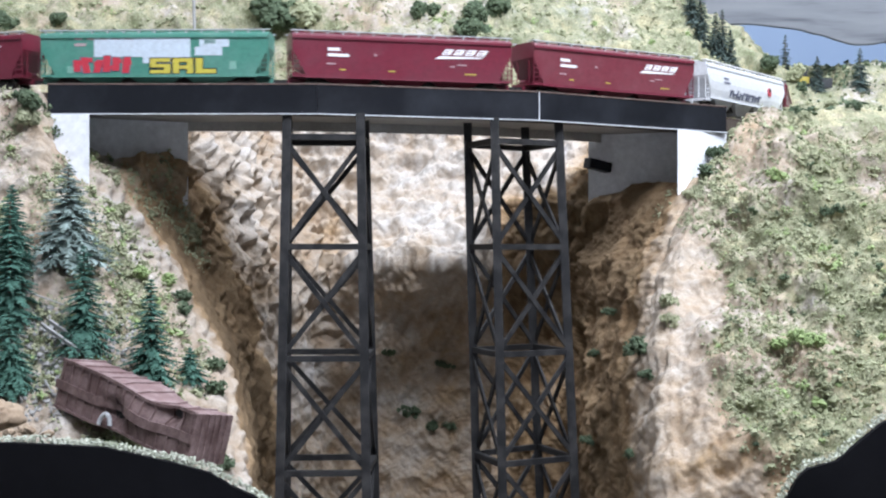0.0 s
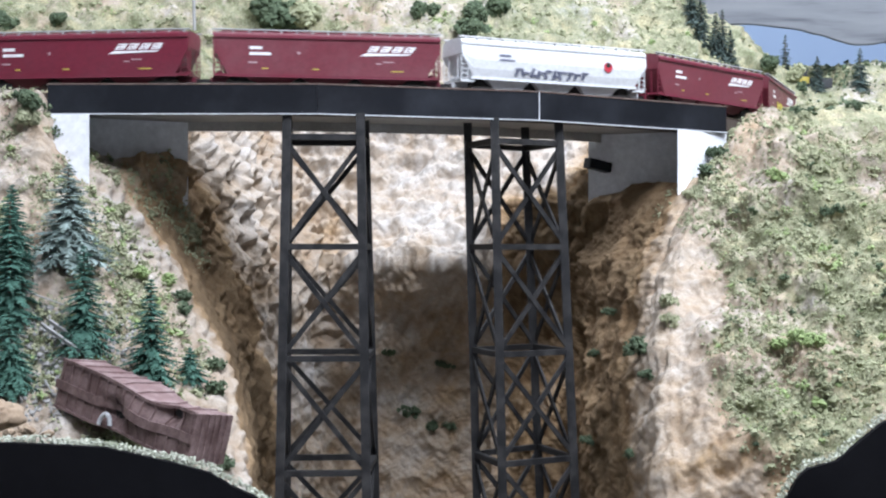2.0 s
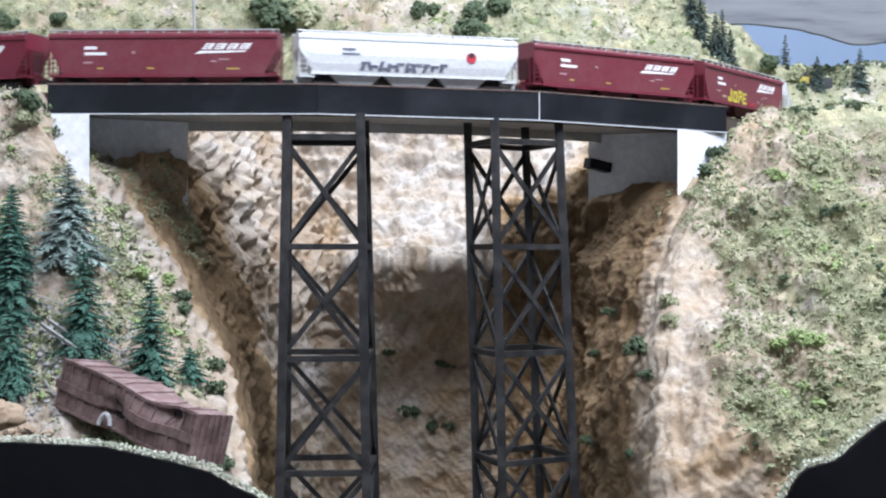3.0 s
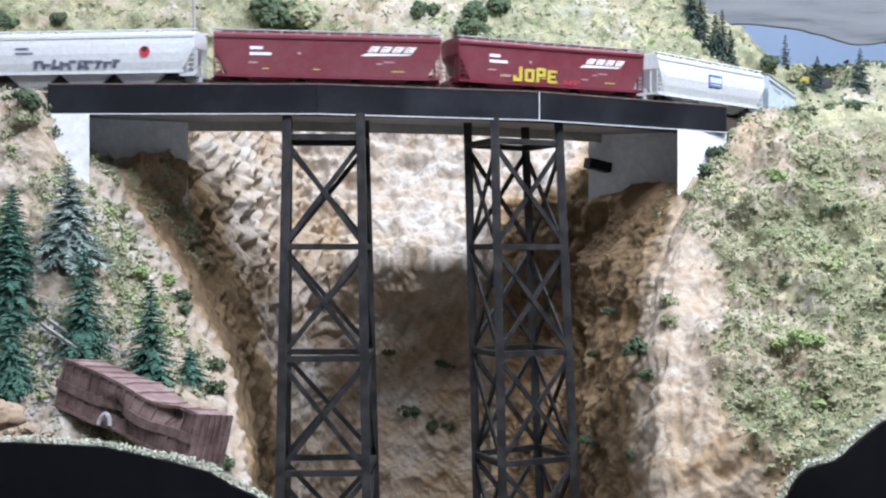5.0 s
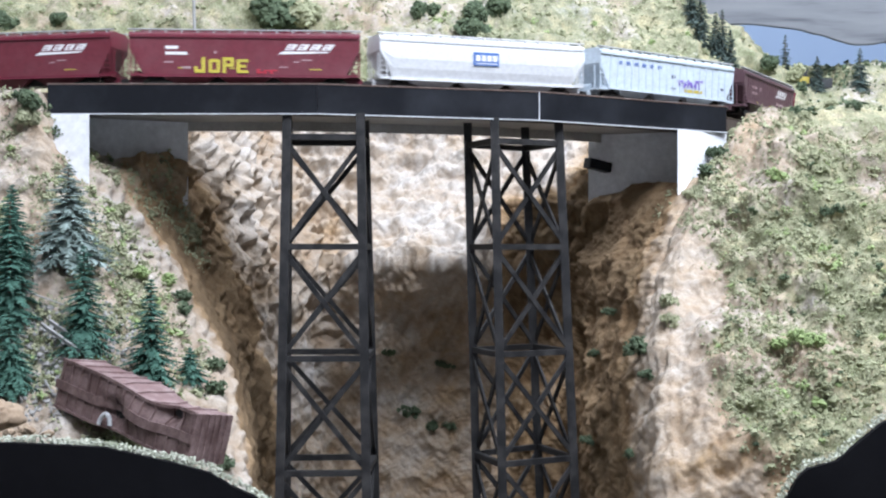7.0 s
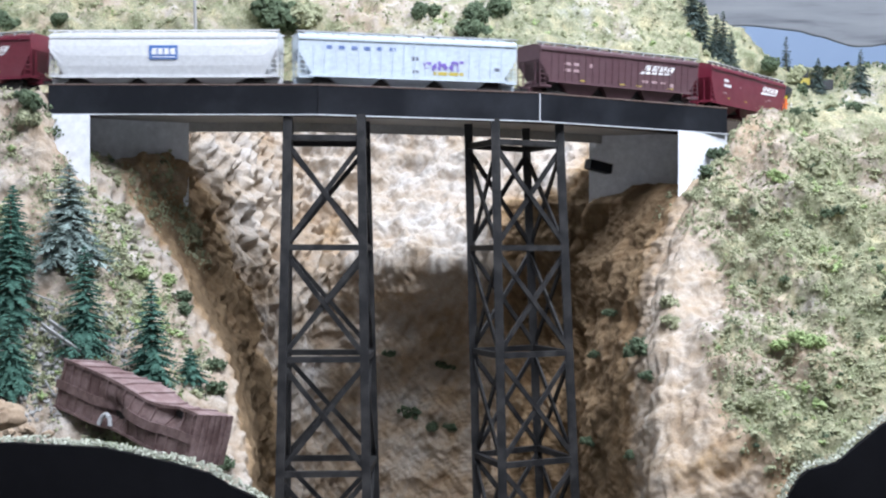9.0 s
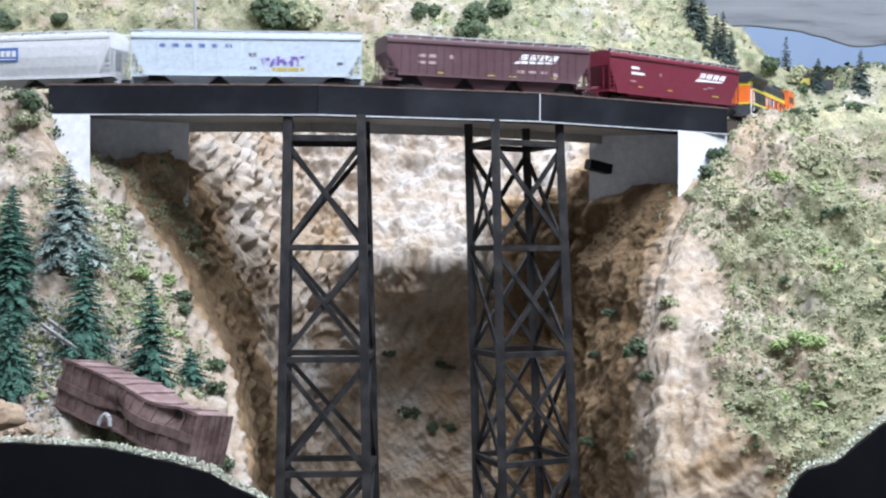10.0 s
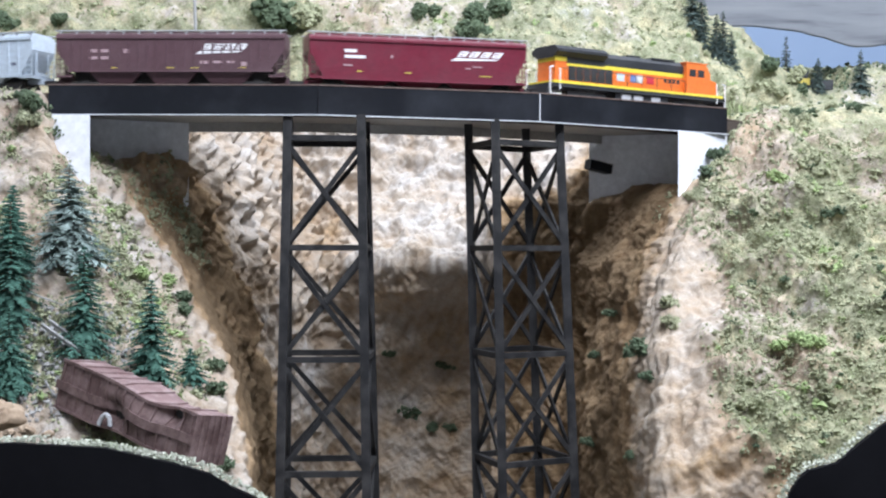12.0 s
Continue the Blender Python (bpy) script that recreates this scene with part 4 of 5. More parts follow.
FASCIA_LEFT = [(-2.20, -0.120), (-0.60, -0.128), (-0.34, -0.1307), (-0.286, -0.1287), (-0.225, -0.132), (-0.18, -0.142), (-0.155, -0.149), (-0.14, -0.158), (-0.125, -0.165), (-0.108, -0.176), (-0.09, -0.20), (-0.07, -0.3), (-0.06, -0.43)]
fascia(FASCIA_LEFT, 0.90, "black curved fascia board along the layout edge")
FASCIA_RIGHT = [(0.15, -0.43), (0.20, -0.25), (0.226, -0.170), (0.236, -0.152), (0.243, -0.146), (0.262, -0.141), (0.270, -0.134), (0.292, -0.116), (0.33, -0.10), (0.45, -0.07), (0.60, -0.06), (3.20, -0.05)]
fascia(FASCIA_RIGHT, 0.90, "black curved fascia board rising at the side")

M_SKY, nt, p = nodes_of("painted_sky")
n = noise_node(nt, 1.6, 4.0, 0.55)
c = ramp(nt, n.outputs[0], [(0.3, (0.19, 0.26, 0.38)), (0.75, (0.25, 0.32, 0.44))])
nt.links.new(c.outputs[0], p.inputs["Base Color"])
p.inputs["Roughness"].default_value = 0.9
ob = part("backdrop", Shape().box(-2.2, 3.2, 3.2, 3.22, -0.5, 1.7), M_SKY)
tagged(ob, "blue painted sky backdrop board", "backdrop", kind="structure")

M_ROOM = worn("room_wall_paint", (0.76, 0.76, 0.76), (0.66, 0.66, 0.67), 0.9, scale=3)
for name, b in (("floor", (-3, 4, -2.5, 3.5, -1.32, -1.30)), ("ceiling", (-3, 4, -2.5, 3.5, 1.80, 1.82)), ("wall_south", (-3, 4, -2.52, -2.5, -1.3, 1.8)),
                ("wall_west", (-3.02, -3, -2.5, 3.5, -1.3, 1.8)), ("wall_east", (4, 4.02, -2.5, 3.5, -1.3, 1.8)), ("wall_north", (-3, 4, 3.5, 3.52, -1.3, 1.8))):
    ob = part(name, Shape().box(*b), M_ROOM)
    tagged(ob, "plain painted " + name.split("_")[0] + " of the train room", name.split("_")[0], kind="structure")

ob = part("bench", Shape().box(-2.2, 3.2, 0.91, 3.19, -0.47, -0.435), M_DECK)
tagged(ob, "plywood bench under the model landscape", "bench", kind="structure")
ob = part("skirt", Shape().box(-0.061, 0.151, 0.90, 0.906, -1.30, -0.43), M_FASCIA)
tagged(ob, "black skirt board below the canyon mouth", "fascia", kind="structure")
# ---- turf, bushes, trees ----
PHI = (1 + 5 ** 0.5) / 2
ICO_V = np.array([(-1, PHI, 0), (1, PHI, 0), (-1, -PHI, 0), (1, -PHI, 0), (0, -1, PHI), (0, 1, PHI), (0, -1, -PHI), (0, 1, -PHI), (PHI, 0, -1), (PHI, 0, 1), (-PHI, 0, -1), (-PHI, 0, 1)]) / 1.902
ICO_F = np.array([(0, 11, 5), (0, 5, 1), (0, 1, 7), (0, 7, 10), (0, 10, 11), (1, 5, 9), (5, 11, 4), (11, 10, 2), (10, 7, 6), (7, 1, 8), (3, 9, 4), (3, 4, 2), (3, 2, 6), (3, 6, 8), (3, 8, 9), (4, 9, 5), (2, 4, 11), (6, 2, 10), (8, 6, 7), (9, 8, 1)])


def clump_mesh(name, centres, sizes, material, rng, jitter=0.45):
    """Crumbs of foam, one uneven lump at each centre."""
    n = len(centres)
    v = ICO_V[None] * (1 + jitter * (rng.random((n, 12, 1)) * 2 - 1)) * sizes[:, None, None] * (0.7 + 0.6 * rng.random((n, 1, 3)))
    v = v + jitter * 0.4 * sizes[:, None, None] * (rng.random((n, 12, 3)) - 0.5) + centres[:, None, :]
    f = ICO_F[None] + (np.arange(n) * 12)[:, None, None]
    me = bpy.data.meshes.new(name)
    me.from_pydata(v.reshape(-1, 3).tolist(), [], f.reshape(-1, 3).tolist())
    me.materials.append(material)
    return me


OCT_V = np.array([(1, 0, 0), (-1, 0, 0), (0, 1, 0), (0, -1, 0), (0, 0, 1), (0, 0, -1)], dtype=float)
OCT_F = np.array([(0, 2, 4), (2, 1, 4), (1, 3, 4), (3, 0, 4), (2, 0, 5), (1, 2, 5), (3, 1, 5), (0, 3, 5)])


def crumb_mesh(name, centres, sizes, material, rng):
    """Fine crumbs of foam, with few faces each."""
    n = len(centres)
    v = OCT_V[None] * (0.6 + 0.8 * rng.random((n, 6, 1))) * sizes[:, None, None]
    v = v + 0.9 * sizes[:, None, None] * (rng.random((n, 6, 3)) - 0.5) + centres[:, None, :]
    f = OCT_F[None] + (np.arange(n) * 6)[:, None, None]
    me = bpy.data.meshes.new(name)
    me.from_pydata(v.reshape(-1, 3).tolist(), [], f.reshape(-1, 3).tolist())
    me.materials.append(material)
    return me


def turf(name, surface, count, low, size, material, label, seed, choose=None, heap=1, spread=0.0):
    q, n, g, shape = surface
    rng = np.random.default_rng(seed)
    w = np.clip(g - low + 0.35 * (fbm(q * 60.0, seed + 70, 2) - 0.5), 0, 0.25)
    if choose is not None:
        w = w * choose(q)
    area = np.linalg.norm(np.gradient(q.reshape(*shape, 3), axis=0).reshape(-1, 3), axis=1) * np.linalg.norm(np.gradient(q.reshape(*shape, 3), axis=1).reshape(-1, 3), axis=1)
    w = w * area
    pick = rng.choice(len(q), count, p=w / w.sum())
    s = size * (0.5 + 1.1 * rng.random(count) ** 2)
    c = q[pick] + n[pick] * (s * 0.35)[:, None] + (rng.random((count, 3)) - 0.5) * 0.004
    if heap > 1:
        d = rng.normal(size=(count, heap, 3))
        d /= np.linalg.norm(d, axis=2)[..., None]
        big = spread * (0.5 + rng.random((count, 1, 1)))
        c = (c[:, None] + d * big * rng.random((count, heap, 1)) ** 0.5 * np.array([1.2, 0.8, 0.8])).reshape(-1, 3)
        s = np.repeat(s, heap) * (0.6 + 0.8 * rng.random(count * heap))
    ob = new(name, crumb_mesh(name, c, s, material, rng))
    return tagged(ob, label, "turf", kind="stuff")


near = lambda q: (q[:, 2] > -0.30) * (np.abs(q[:, 0]) < 0.55)
turf("turf", CANYON, 34000, -0.04, 0.0012, M_FOAM, "olive green ground foam on the banks", 1, near)
turf("turf", CANYON, 320, 0.24, 0.0012, M_FOAM_BRIGHT, "bright green ground foam tufts", 2, near, 16, 0.0045)
turf("turf", CANYON, 150, 0.10, 0.0012, M_FOAM_DARK, "dark green ground foam tufts", 3, near, 18, 0.004)
turf("turf", CANYON, 2900, 0.08, 0.0012, M_FOAM, "lumps of olive ground foam on the slopes", 12, near, 15, 0.0046)
left_bank = lambda q: (q[:, 2] > -0.16) * (q[:, 0] < -0.13) * (q[:, 0] > -0.40) * (CANYON_U < 1.0)
turf("turf", CANYON, 1500, 0.05, 0.0010, M_FOAM, "olive moss scattered on the bank", 14, left_bank)
turf("turf", CANYON, 700, 0.04, 0.0011, M_FOAM, "olive moss tufts on the bank", 15, left_bank, 16, 0.0042)
turf("turf", CANYON, 120, 0.0, 0.0012, M_FOAM_DARK, "dark green moss tufts on the bank", 16, left_bank, 20, 0.0042)
turf("turf", CANYON, 120, 0.0, 0.0011, M_FOAM_BRIGHT, "bright green moss tufts on the bank", 17, left_bank, 20, 0.0045)
above = lambda q: (q[:, 2] < 0.45) * (np.abs(q[:, 0]) < 0.8)
turf("turf", BACK, 20000, 0.06, 0.0016, M_FOAM, "olive green ground foam on the hillside", 4, above)
turf("turf", BACK, 320, 0.3, 0.0014, M_FOAM_BRIGHT, "bright green tufts on the hillside", 5, above, 16, 0.006)
turf("turf", BACK, 1600, 0.10, 0.0015, M_FOAM, "lumps of olive foam on the hillside", 13, above, 15, 0.005)
turf("turf", FAR, 5000, 0.02, 0.0028, M_FOAM, "olive scrub on the distant hillside", 6)
turf("turf", RIDGE, 4500, 0.0, 0.0030, M_FOAM, "olive scrub on the distant ridge", 7)
turf("turf", RIDGE, 1500, 0.1, 0.0042, M_FOAM_DARK, "dark scrub on the distant ridge", 8)


def bush(m, size, material, label, seed, count=70, flat=0.75):
    count = count * 4
    rng = np.random.default_rng(seed)
    d = rng.normal(size=(count, 3))
    d /= np.linalg.norm(d, axis=1)[:, None]
    c = d * (rng.random((count, 1)) ** 0.4) * np.array([1, 1, flat]) * size
    lobes = (rng.random((5, 3)) - 0.5) * np.array([1.5, 0.8, 0.6]) * size
    c = c * 0.62 + lobes[rng.integers(0, 5, count)]
    ob = new("bush", clump_mesh("bush", c, size * (0.07 + 0.10 * rng.random(count)), material, rng, 0.6))
    ob.matrix_basis = m
    return tagged(ob, label, "bush")


def surface_at(surface, x, z):
    """The place on a sheet of scenery nearest to x and z, on the side that is seen."""
    q = surface[0]
    if surface is CANYON:
        q = q[CANYON_U < 0.99] if x < -0.10 else q[CANYON_U > 2.2]
    d = (q[:, 0] - x) ** 2 + (q[:, 2] - z) ** 2
    near_by = np.argsort(d)[:12]
    return q[near_by[np.argmin(q[near_by, 1])]]


def conifer(m, height, radius, material, label, seed, bare=0.08, name="pine_tree", tiers=26):
    """A bottle-brush pine: a tapered trunk, drooping branches in whorls, each set with needle sprays."""
    rnd = random.Random(seed)
    tree = thing(name, label, "tree", m)
    part("trunk", Shape().rod((0, 0, -0.012), (0, 0, height * 0.97), radius * 0.10 + 0.0006, 0.0003, n=7), M_BARK, tree)
    s = Shape()
    for k in range(tiers):
        f = k / (tiers - 1)
        z = height * (bare + (0.99 - bare) * f)
        r = radius * (0.55 + 0.45 * (k % 3) / 2 + 0.2 * rnd.random()) * (1 - f) ** 0.85 + radius * 0.06
        n = max(4, int(13 * (1 - f) + 4))
        for i in range(n):
            a = math.tau * (i / n) + rnd.uniform(-0.3, 0.3) + k
            length = r * rnd.uniform(0.65, 1.15)
            base = Vector((0, 0, z + rnd.uniform(-0.3, 0.3) * height / tiers))
            d = Vector((math.cos(a), math.sin(a), -0.35 + 0.5 * f + rnd.uniform(-0.15, 0.15)))
            side = Vector((-math.sin(a), math.cos(a), 0))
            tip = base + d * length
            for j in range(6):
                t = 0.18 + 0.82 * j / 5
                p = base.lerp(tip, t) - Vector((0, 0, 0.10 * length * t * t))
                w = max(0.0014, length * 0.30 * (1.15 - t))
                for sg in (-1, 1):
                    e = p + side * sg * w * rnd.uniform(0.7, 1.2) + d * w * 0.8 + Vector((0, 0, rnd.uniform(-0.35, 0.15) * w))
                    o = Vector((0, 0, 0.0007 + 0.05 * w))
                    b = p - d * w * 0.5
                    s.add([b + o, b - o, p + d * w * 0.4, e], [(0, 1, 2), (0, 2, 3), (0, 3, 1), (1, 3, 2)])
    me = bpy.data.meshes.new("crown")
    me.from_pydata([tuple(v) for v in s.v], [], s.f)
    me.materials.append(material)
    crown = new("crown", me)
    crown.parent = tree
    return tree


def on_bank(x, z, dy=0.0):
    p = surface_at(CANYON, x, z)
    return pose(p[0], p[1] + dy, p[2] - 0.002)


conifer(on_bank(-0.300, -0.014), 0.086, 0.038, M_NEEDLE_GREY, "frosted grey-green pine with bare lower branches", 1, bare=0.14, tiers=28)
conifer(on_bank(-0.275, -0.080), 0.084, 0.026, M_NEEDLE, "dark green bottle-brush pine on the bank", 2)
conifer(on_bank(-0.226, -0.102), 0.082, 0.025, M_NEEDLE, "dark green pine beside the wrecked car", 3)
conifer(on_bank(-0.207, -0.103), 0.026, 0.017, M_NEEDLE, "low green pine sapling behind the wreck", 4, tiers=12)
conifer(on_bank(-0.336, -0.060), 0.105, 0.028, M_NEEDLE, "tall dark green pine at the edge of the bank", 5)
conifer(on_bank(-0.330, -0.108), 0.066, 0.026, M_NEEDLE, "blue-green pine low on the bank", 6)
conifer(on_bank(-0.345, -0.020), 0.070, 0.024, M_NEEDLE, "dark green pine behind the others", 7)


def on_far(surface, x, z):
    p = surface_at(surface, x, z)
    return pose(p[0], p[1] - 0.004, p[2] - 0.006)


for i, (x, z, h, r) in enumerate(((0.373, 0.290, 0.085, 0.020), (0.394, 0.262, 0.080, 0.019), (0.360, 0.318, 0.085, 0.019), (0.416, 0.248, 0.068, 0.017), (0.404, 0.268, 0.078, 0.019))):
    conifer(pose(x, 1.96, z), h, r, M_NEEDLE_FAR, "dark grey-green pine in the gully", 20 + i, name="distant_pine", tiers=22)
for i, (x, z, h, r) in enumerate(((0.596, 0.270, 0.104, 0.021), (0.652, 0.270, 0.066, 0.019), (0.726, 0.268, 0.082, 0.026))):
    conifer(pose(x, 2.36, z), h, r, M_NEEDLE_FAR, "dark pine on the distant ridge", 30 + i, name="distant_pine", tiers=20)

BUSHES = [(CANYON, x, z, s) for x, z, s in ((0.165, -0.060, 0.009), (0.170, -0.085, 0.014), (0.150, -0.102, 0.009), (0.172, -0.108, 0.008), (0.157, -0.170, 0.007), (0.140, -0.182, 0.009),
          (-0.035, -0.180, 0.013), (-0.012, -0.194, 0.010), (0.004, -0.196, 0.009), (-0.005, -0.128, 0.007), (0.008, -0.132, 0.006), (-0.06, -0.115, 0.008), (0.165, -0.215, 0.008))]
for i, (sf, x, z, s) in enumerate(BUSHES):
    p = surface_at(sf, x, z)
    bush(pose(*p, 0, 0, i * 37), s, M_FOAM_DARK, "dark green foam bush on the canyon wall", 100 + i, 46, 0.6)
for i, (x, z, s, mt) in enumerate(((-0.178, -0.077, 0.011, M_FOAM_DARK), (-0.170, -0.098, 0.010, M_FOAM_DARK), (-0.255, -0.020, 0.010, M_FOAM_BRIGHT), (-0.235, -0.024, 0.010, M_FOAM_BRIGHT), (-0.218, -0.030, 0.009, M_FOAM_DARK),
                                    (-0.205, -0.036, 0.008, M_FOAM_DARK), (-0.240, 0.072, 0.009, M_FOAM), (0.20, -0.045, 0.010, M_FOAM), (0.195, -0.060, 0.009, M_FOAM), (0.235, -0.125, 0.010, M_FOAM), (0.270, 0.100, 0.012, M_FOAM_DARK), (0.255, 0.075, 0.012, M_FOAM_DARK),
                                    (0.240, 0.055, 0.010, M_FOAM), (0.290, -0.070, 0.010, M_FOAM_BRIGHT), (0.30, -0.075, 0.009, M_FOAM_BRIGHT), (0.275, -0.080, 0.009, M_FOAM_BRIGHT), (0.36, 0.03, 0.010, M_FOAM_DARK), (0.38, -0.035, 0.009, M_FOAM_DARK),
                                    (0.32, 0.07, 0.012, M_FOAM_BRIGHT), (-0.165, -0.16, 0.008, M_FOAM_DARK))):
    p = surface_at(CANYON, x, z)
    bush(pose(*p, 0, 0, i * 53), s, mt, "clump of green foam bush on the slope", 140 + i, 60, 0.7)
bush(pose(-0.354, 1.150, 0.128), 0.012, M_FOAM_DARK, "dark green bush beside the end of the bridge", 170, 110)
bush(pose(-0.350, 1.150, 0.112), 0.012, M_FOAM, "olive bush below the end of the bridge", 171, 110)
for i, (x, z, s, mt) in enumerate(((-0.205, 0.305, 0.032, M_FOAM_DARK), (-0.185, 0.300, 0.022, M_FOAM), (0.044, 0.330, 0.022, M_FOAM_DARK), (0.046, 0.298, 0.020, M_FOAM_DARK), (0.075, 0.34, 0.02, M_FOAM_DARK), (-0.02, 0.335, 0.016, M_FOAM_DARK),
                                    (-0.565, 0.30, 0.020, M_FOAM_DARK), (-0.50, 0.295, 0.012, M_FOAM_DARK), (0.07, 0.285, 0.02, M_FOAM))):
    p = surface_at(BACK, x, z)
    bush(pose(p[0], p[1], p[2], 0, 0, i * 71), s, mt, "dense dark green bush on the hillside", 180 + i, 170, 0.85)
for i, (x, z, s) in enumerate(((0.378, 0.150, 0.009), (0.390, 0.156, 0.008), (0.404, 0.154, 0.008), (0.425, 0.160, 0.008), (0.445, 0.158, 0.007), (0.383, 0.145, 0.009))):
    p = surface_at(SPUR, x, z)
    bush(pose(p[0], p[1], p[2], 0, 0, i * 41), s, M_FOAM if i % 2 else M_FOAM_DARK, "olive scrub on the spur where the track leaves", 210 + i, 80, 0.9)
for i, (x, z, size) in enumerate(((0.489, 0.261, 0.017), (0.507, 0.280, 0.016), (0.539, 0.268, 0.018), (0.561, 0.254, 0.015), (0.520, 0.250, 0.014))):
    p = surface_at(FAR, x, z)
    bush(pose(p[0], p[1], p[2], 0, 0, i * 63), size, M_FOAM_DARK if i % 2 else M_FOAM, "grey-green scrub bush on the far slope", 230 + i, 90, 0.9)
turf("turf", SPUR, 8000, -0.02, 0.0016, M_FOAM, "olive scrub on the spur", 9)
turf("turf", SPUR, 900, 0.1, 0.0032, M_FOAM_DARK, "dark scrub on the spur", 10)
def grass_tuft(m, height, count, label, seed):
    """Dry grass: thin bent blades that fan out from one root."""
    rnd = random.Random(seed)
    s = Shape()
    for i in range(count):
        a, lean, h = rnd.uniform(0, math.tau), rnd.uniform(0.05, 0.55), height * rnd.uniform(0.5, 1.0)
        d = Vector((math.cos(a), math.sin(a), 0))
        root = d * rnd.uniform(0, 0.25) * height
        mid, tip = root + d * lean * h * 0.35 + Vector((0, 0, h * 0.6)), root + d * lean * h + Vector((0, 0, h))
        s.beam(root, mid, 0.0012, 0.0006)
        s.beam(mid, tip, 0.0009, 0.0005)
    ob = part("grass_tuft", s, M_FOAM_BRIGHT if seed % 2 else M_FOAM, None, m=m)
    return tagged(ob, label, "grass", group="grass past the bridge")


for i, (x, z, h) in enumerate(((0.350, 0.155, 0.040), (0.362, 0.165, 0.036), (0.376, 0.160, 0.044), (0.390, 0.168, 0.034), (0.340, 0.168, 0.030), (0.402, 0.160, 0.030))):
    p = surface_at(BACK, x, z)
    grass_tuft(pose(p[0], p[1], p[2] - 0.002), h, 46, "dry yellow-green grass tuft on the slope", 300 + i)
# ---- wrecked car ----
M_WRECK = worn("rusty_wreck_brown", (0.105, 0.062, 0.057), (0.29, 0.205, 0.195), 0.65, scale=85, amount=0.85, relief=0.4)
# the roof has a paler brown than the sides
M_WRECK_TOP = worn("paler_wreck_roof", (0.19, 0.12, 0.115), (0.38, 0.30, 0.29), 0.65, scale=85, amount=0.85, relief=0.4)
M_WOODGREY = worn("grey_weathered_wood", (0.34, 0.34, 0.33), (0.2, 0.2, 0.19), 0.85, scale=120)


def crumple(x, y, z):
    """Dents that bend the wreck's shell."""
    p = np.array([[x * 26.0 + 3.1, y * 26.0, z * 26.0]])
    a, b, c = (vnoise(p + k, 60 + k)[0] - 0.5 for k in (0, 7, 13))
    k = 0.010 * math.exp(-((x - 0.020) / 0.036) ** 2) + 0.002
    sag = -0.0035 * math.exp(-((x - 0.030) / 0.028) ** 2)
    dent = 0.014 * math.exp(-(((x - 0.046) / 0.011) ** 2 + ((z - 0.012) / 0.008) ** 2)) + 0.011 * math.exp(-(((x + 0.008) / 0.012) ** 2 + ((z + 0.006) / 0.008) ** 2)) - 0.004 * math.exp(-(((x - 0.018) / 0.022) ** 2 + (z / 0.012) ** 2))
    return (x + a * k, y + b * k + (dent if y < 0 else -dent * 0.4), z + c * k + sag * (1 if z > 0 else 0.2))


wreck = thing("wrecked_boxcar", "crushed rusty brown boxcar lying on the bank", "wrecked car", pose(-0.2172, 0.975, -0.1155, -6.2, 11.7, -38.5))
LX, LY, LZ = 0.075, 0.0170, 0.0175


def shell(name, fix, n1, n2, material, ribs=()):
    s = Shape()
    pts = []
    for i in range(n1 + 1):
        for j in range(n2 + 1):
            pts.append(fix(i / n1 * 2 - 1, j / n2 * 2 - 1))
    grid = [crumple(*p) for p in pts]
    inner = [(x * 0.97, y * 0.94, z * 0.94) for x, y, z in grid]
    k = len(grid)
    f = []
    for i in range(n1):
        for j in range(n2):
            a, b, c, d = i * (n2 + 1) + j, (i + 1) * (n2 + 1) + j, (i + 1) * (n2 + 1) + j + 1, i * (n2 + 1) + j + 1
            f += [(a, b, c, d), (a + k, d + k, c + k, b + k)]
    s.add(grid + inner, f)
    return part(name, s, material, wreck, smoothed=True)


shell("side_panel", lambda u, v: (u * LX, -LY, v * LZ), 60, 18, M_WRECK)
shell("side_panel", lambda u, v: (u * LX, LY, v * LZ), 60, 18, M_WRECK)
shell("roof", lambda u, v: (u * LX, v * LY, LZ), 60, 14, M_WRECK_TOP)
shell("underside", lambda u, v: (u * LX, v * LY, -LZ), 40, 10, M_WRECK)
shell("end_panel", lambda u, v: (LX, u * LY, v * LZ), 14, 18, M_WRECK)
shell("end_panel", lambda u, v: (-LX, u * LY, v * LZ), 14, 18, M_WRECK)


def strip(p, q, w, h, n=10):
    """A rib that follows the dents."""
    pts = [Vector(crumple(*Vector(p).lerp(Vector(q), i / n))) for i in range(n + 1)]
    s = Shape()
    d = (Vector(q) - Vector(p)).normalized()
    side = d.cross(Vector((0, 1, 0))) if abs(d.y) < 0.9 else Vector((1, 0, 0))
    side = side.normalized() * w / 2
    out = d.cross(side).normalized() * h / 2
    s.loft([[c - side - out, c + side - out, c + side + out, c - side + out] for c in pts])
    return s


for i in range(15):
    x = -LX + 0.003 + i * (2 * LX - 0.006) / 14
    part("rib", strip((x, -LY - 0.0004, -LZ), (x, -LY - 0.0004, LZ), 0.0013, 0.0016), M_WRECK, wreck)
part("side_band", strip((-LX - 0.002, -LY - 0.001, -0.001), (LX, -LY - 0.001, -0.001), 0.0065, 0.0012, 30), M_WRECK, wreck)
for z in (-LZ, LZ):
    part("sill", strip((-LX, -LY - 0.0004, z), (LX, -LY - 0.0004, z), 0.002, 0.002, 30), M_WRECK, wreck)
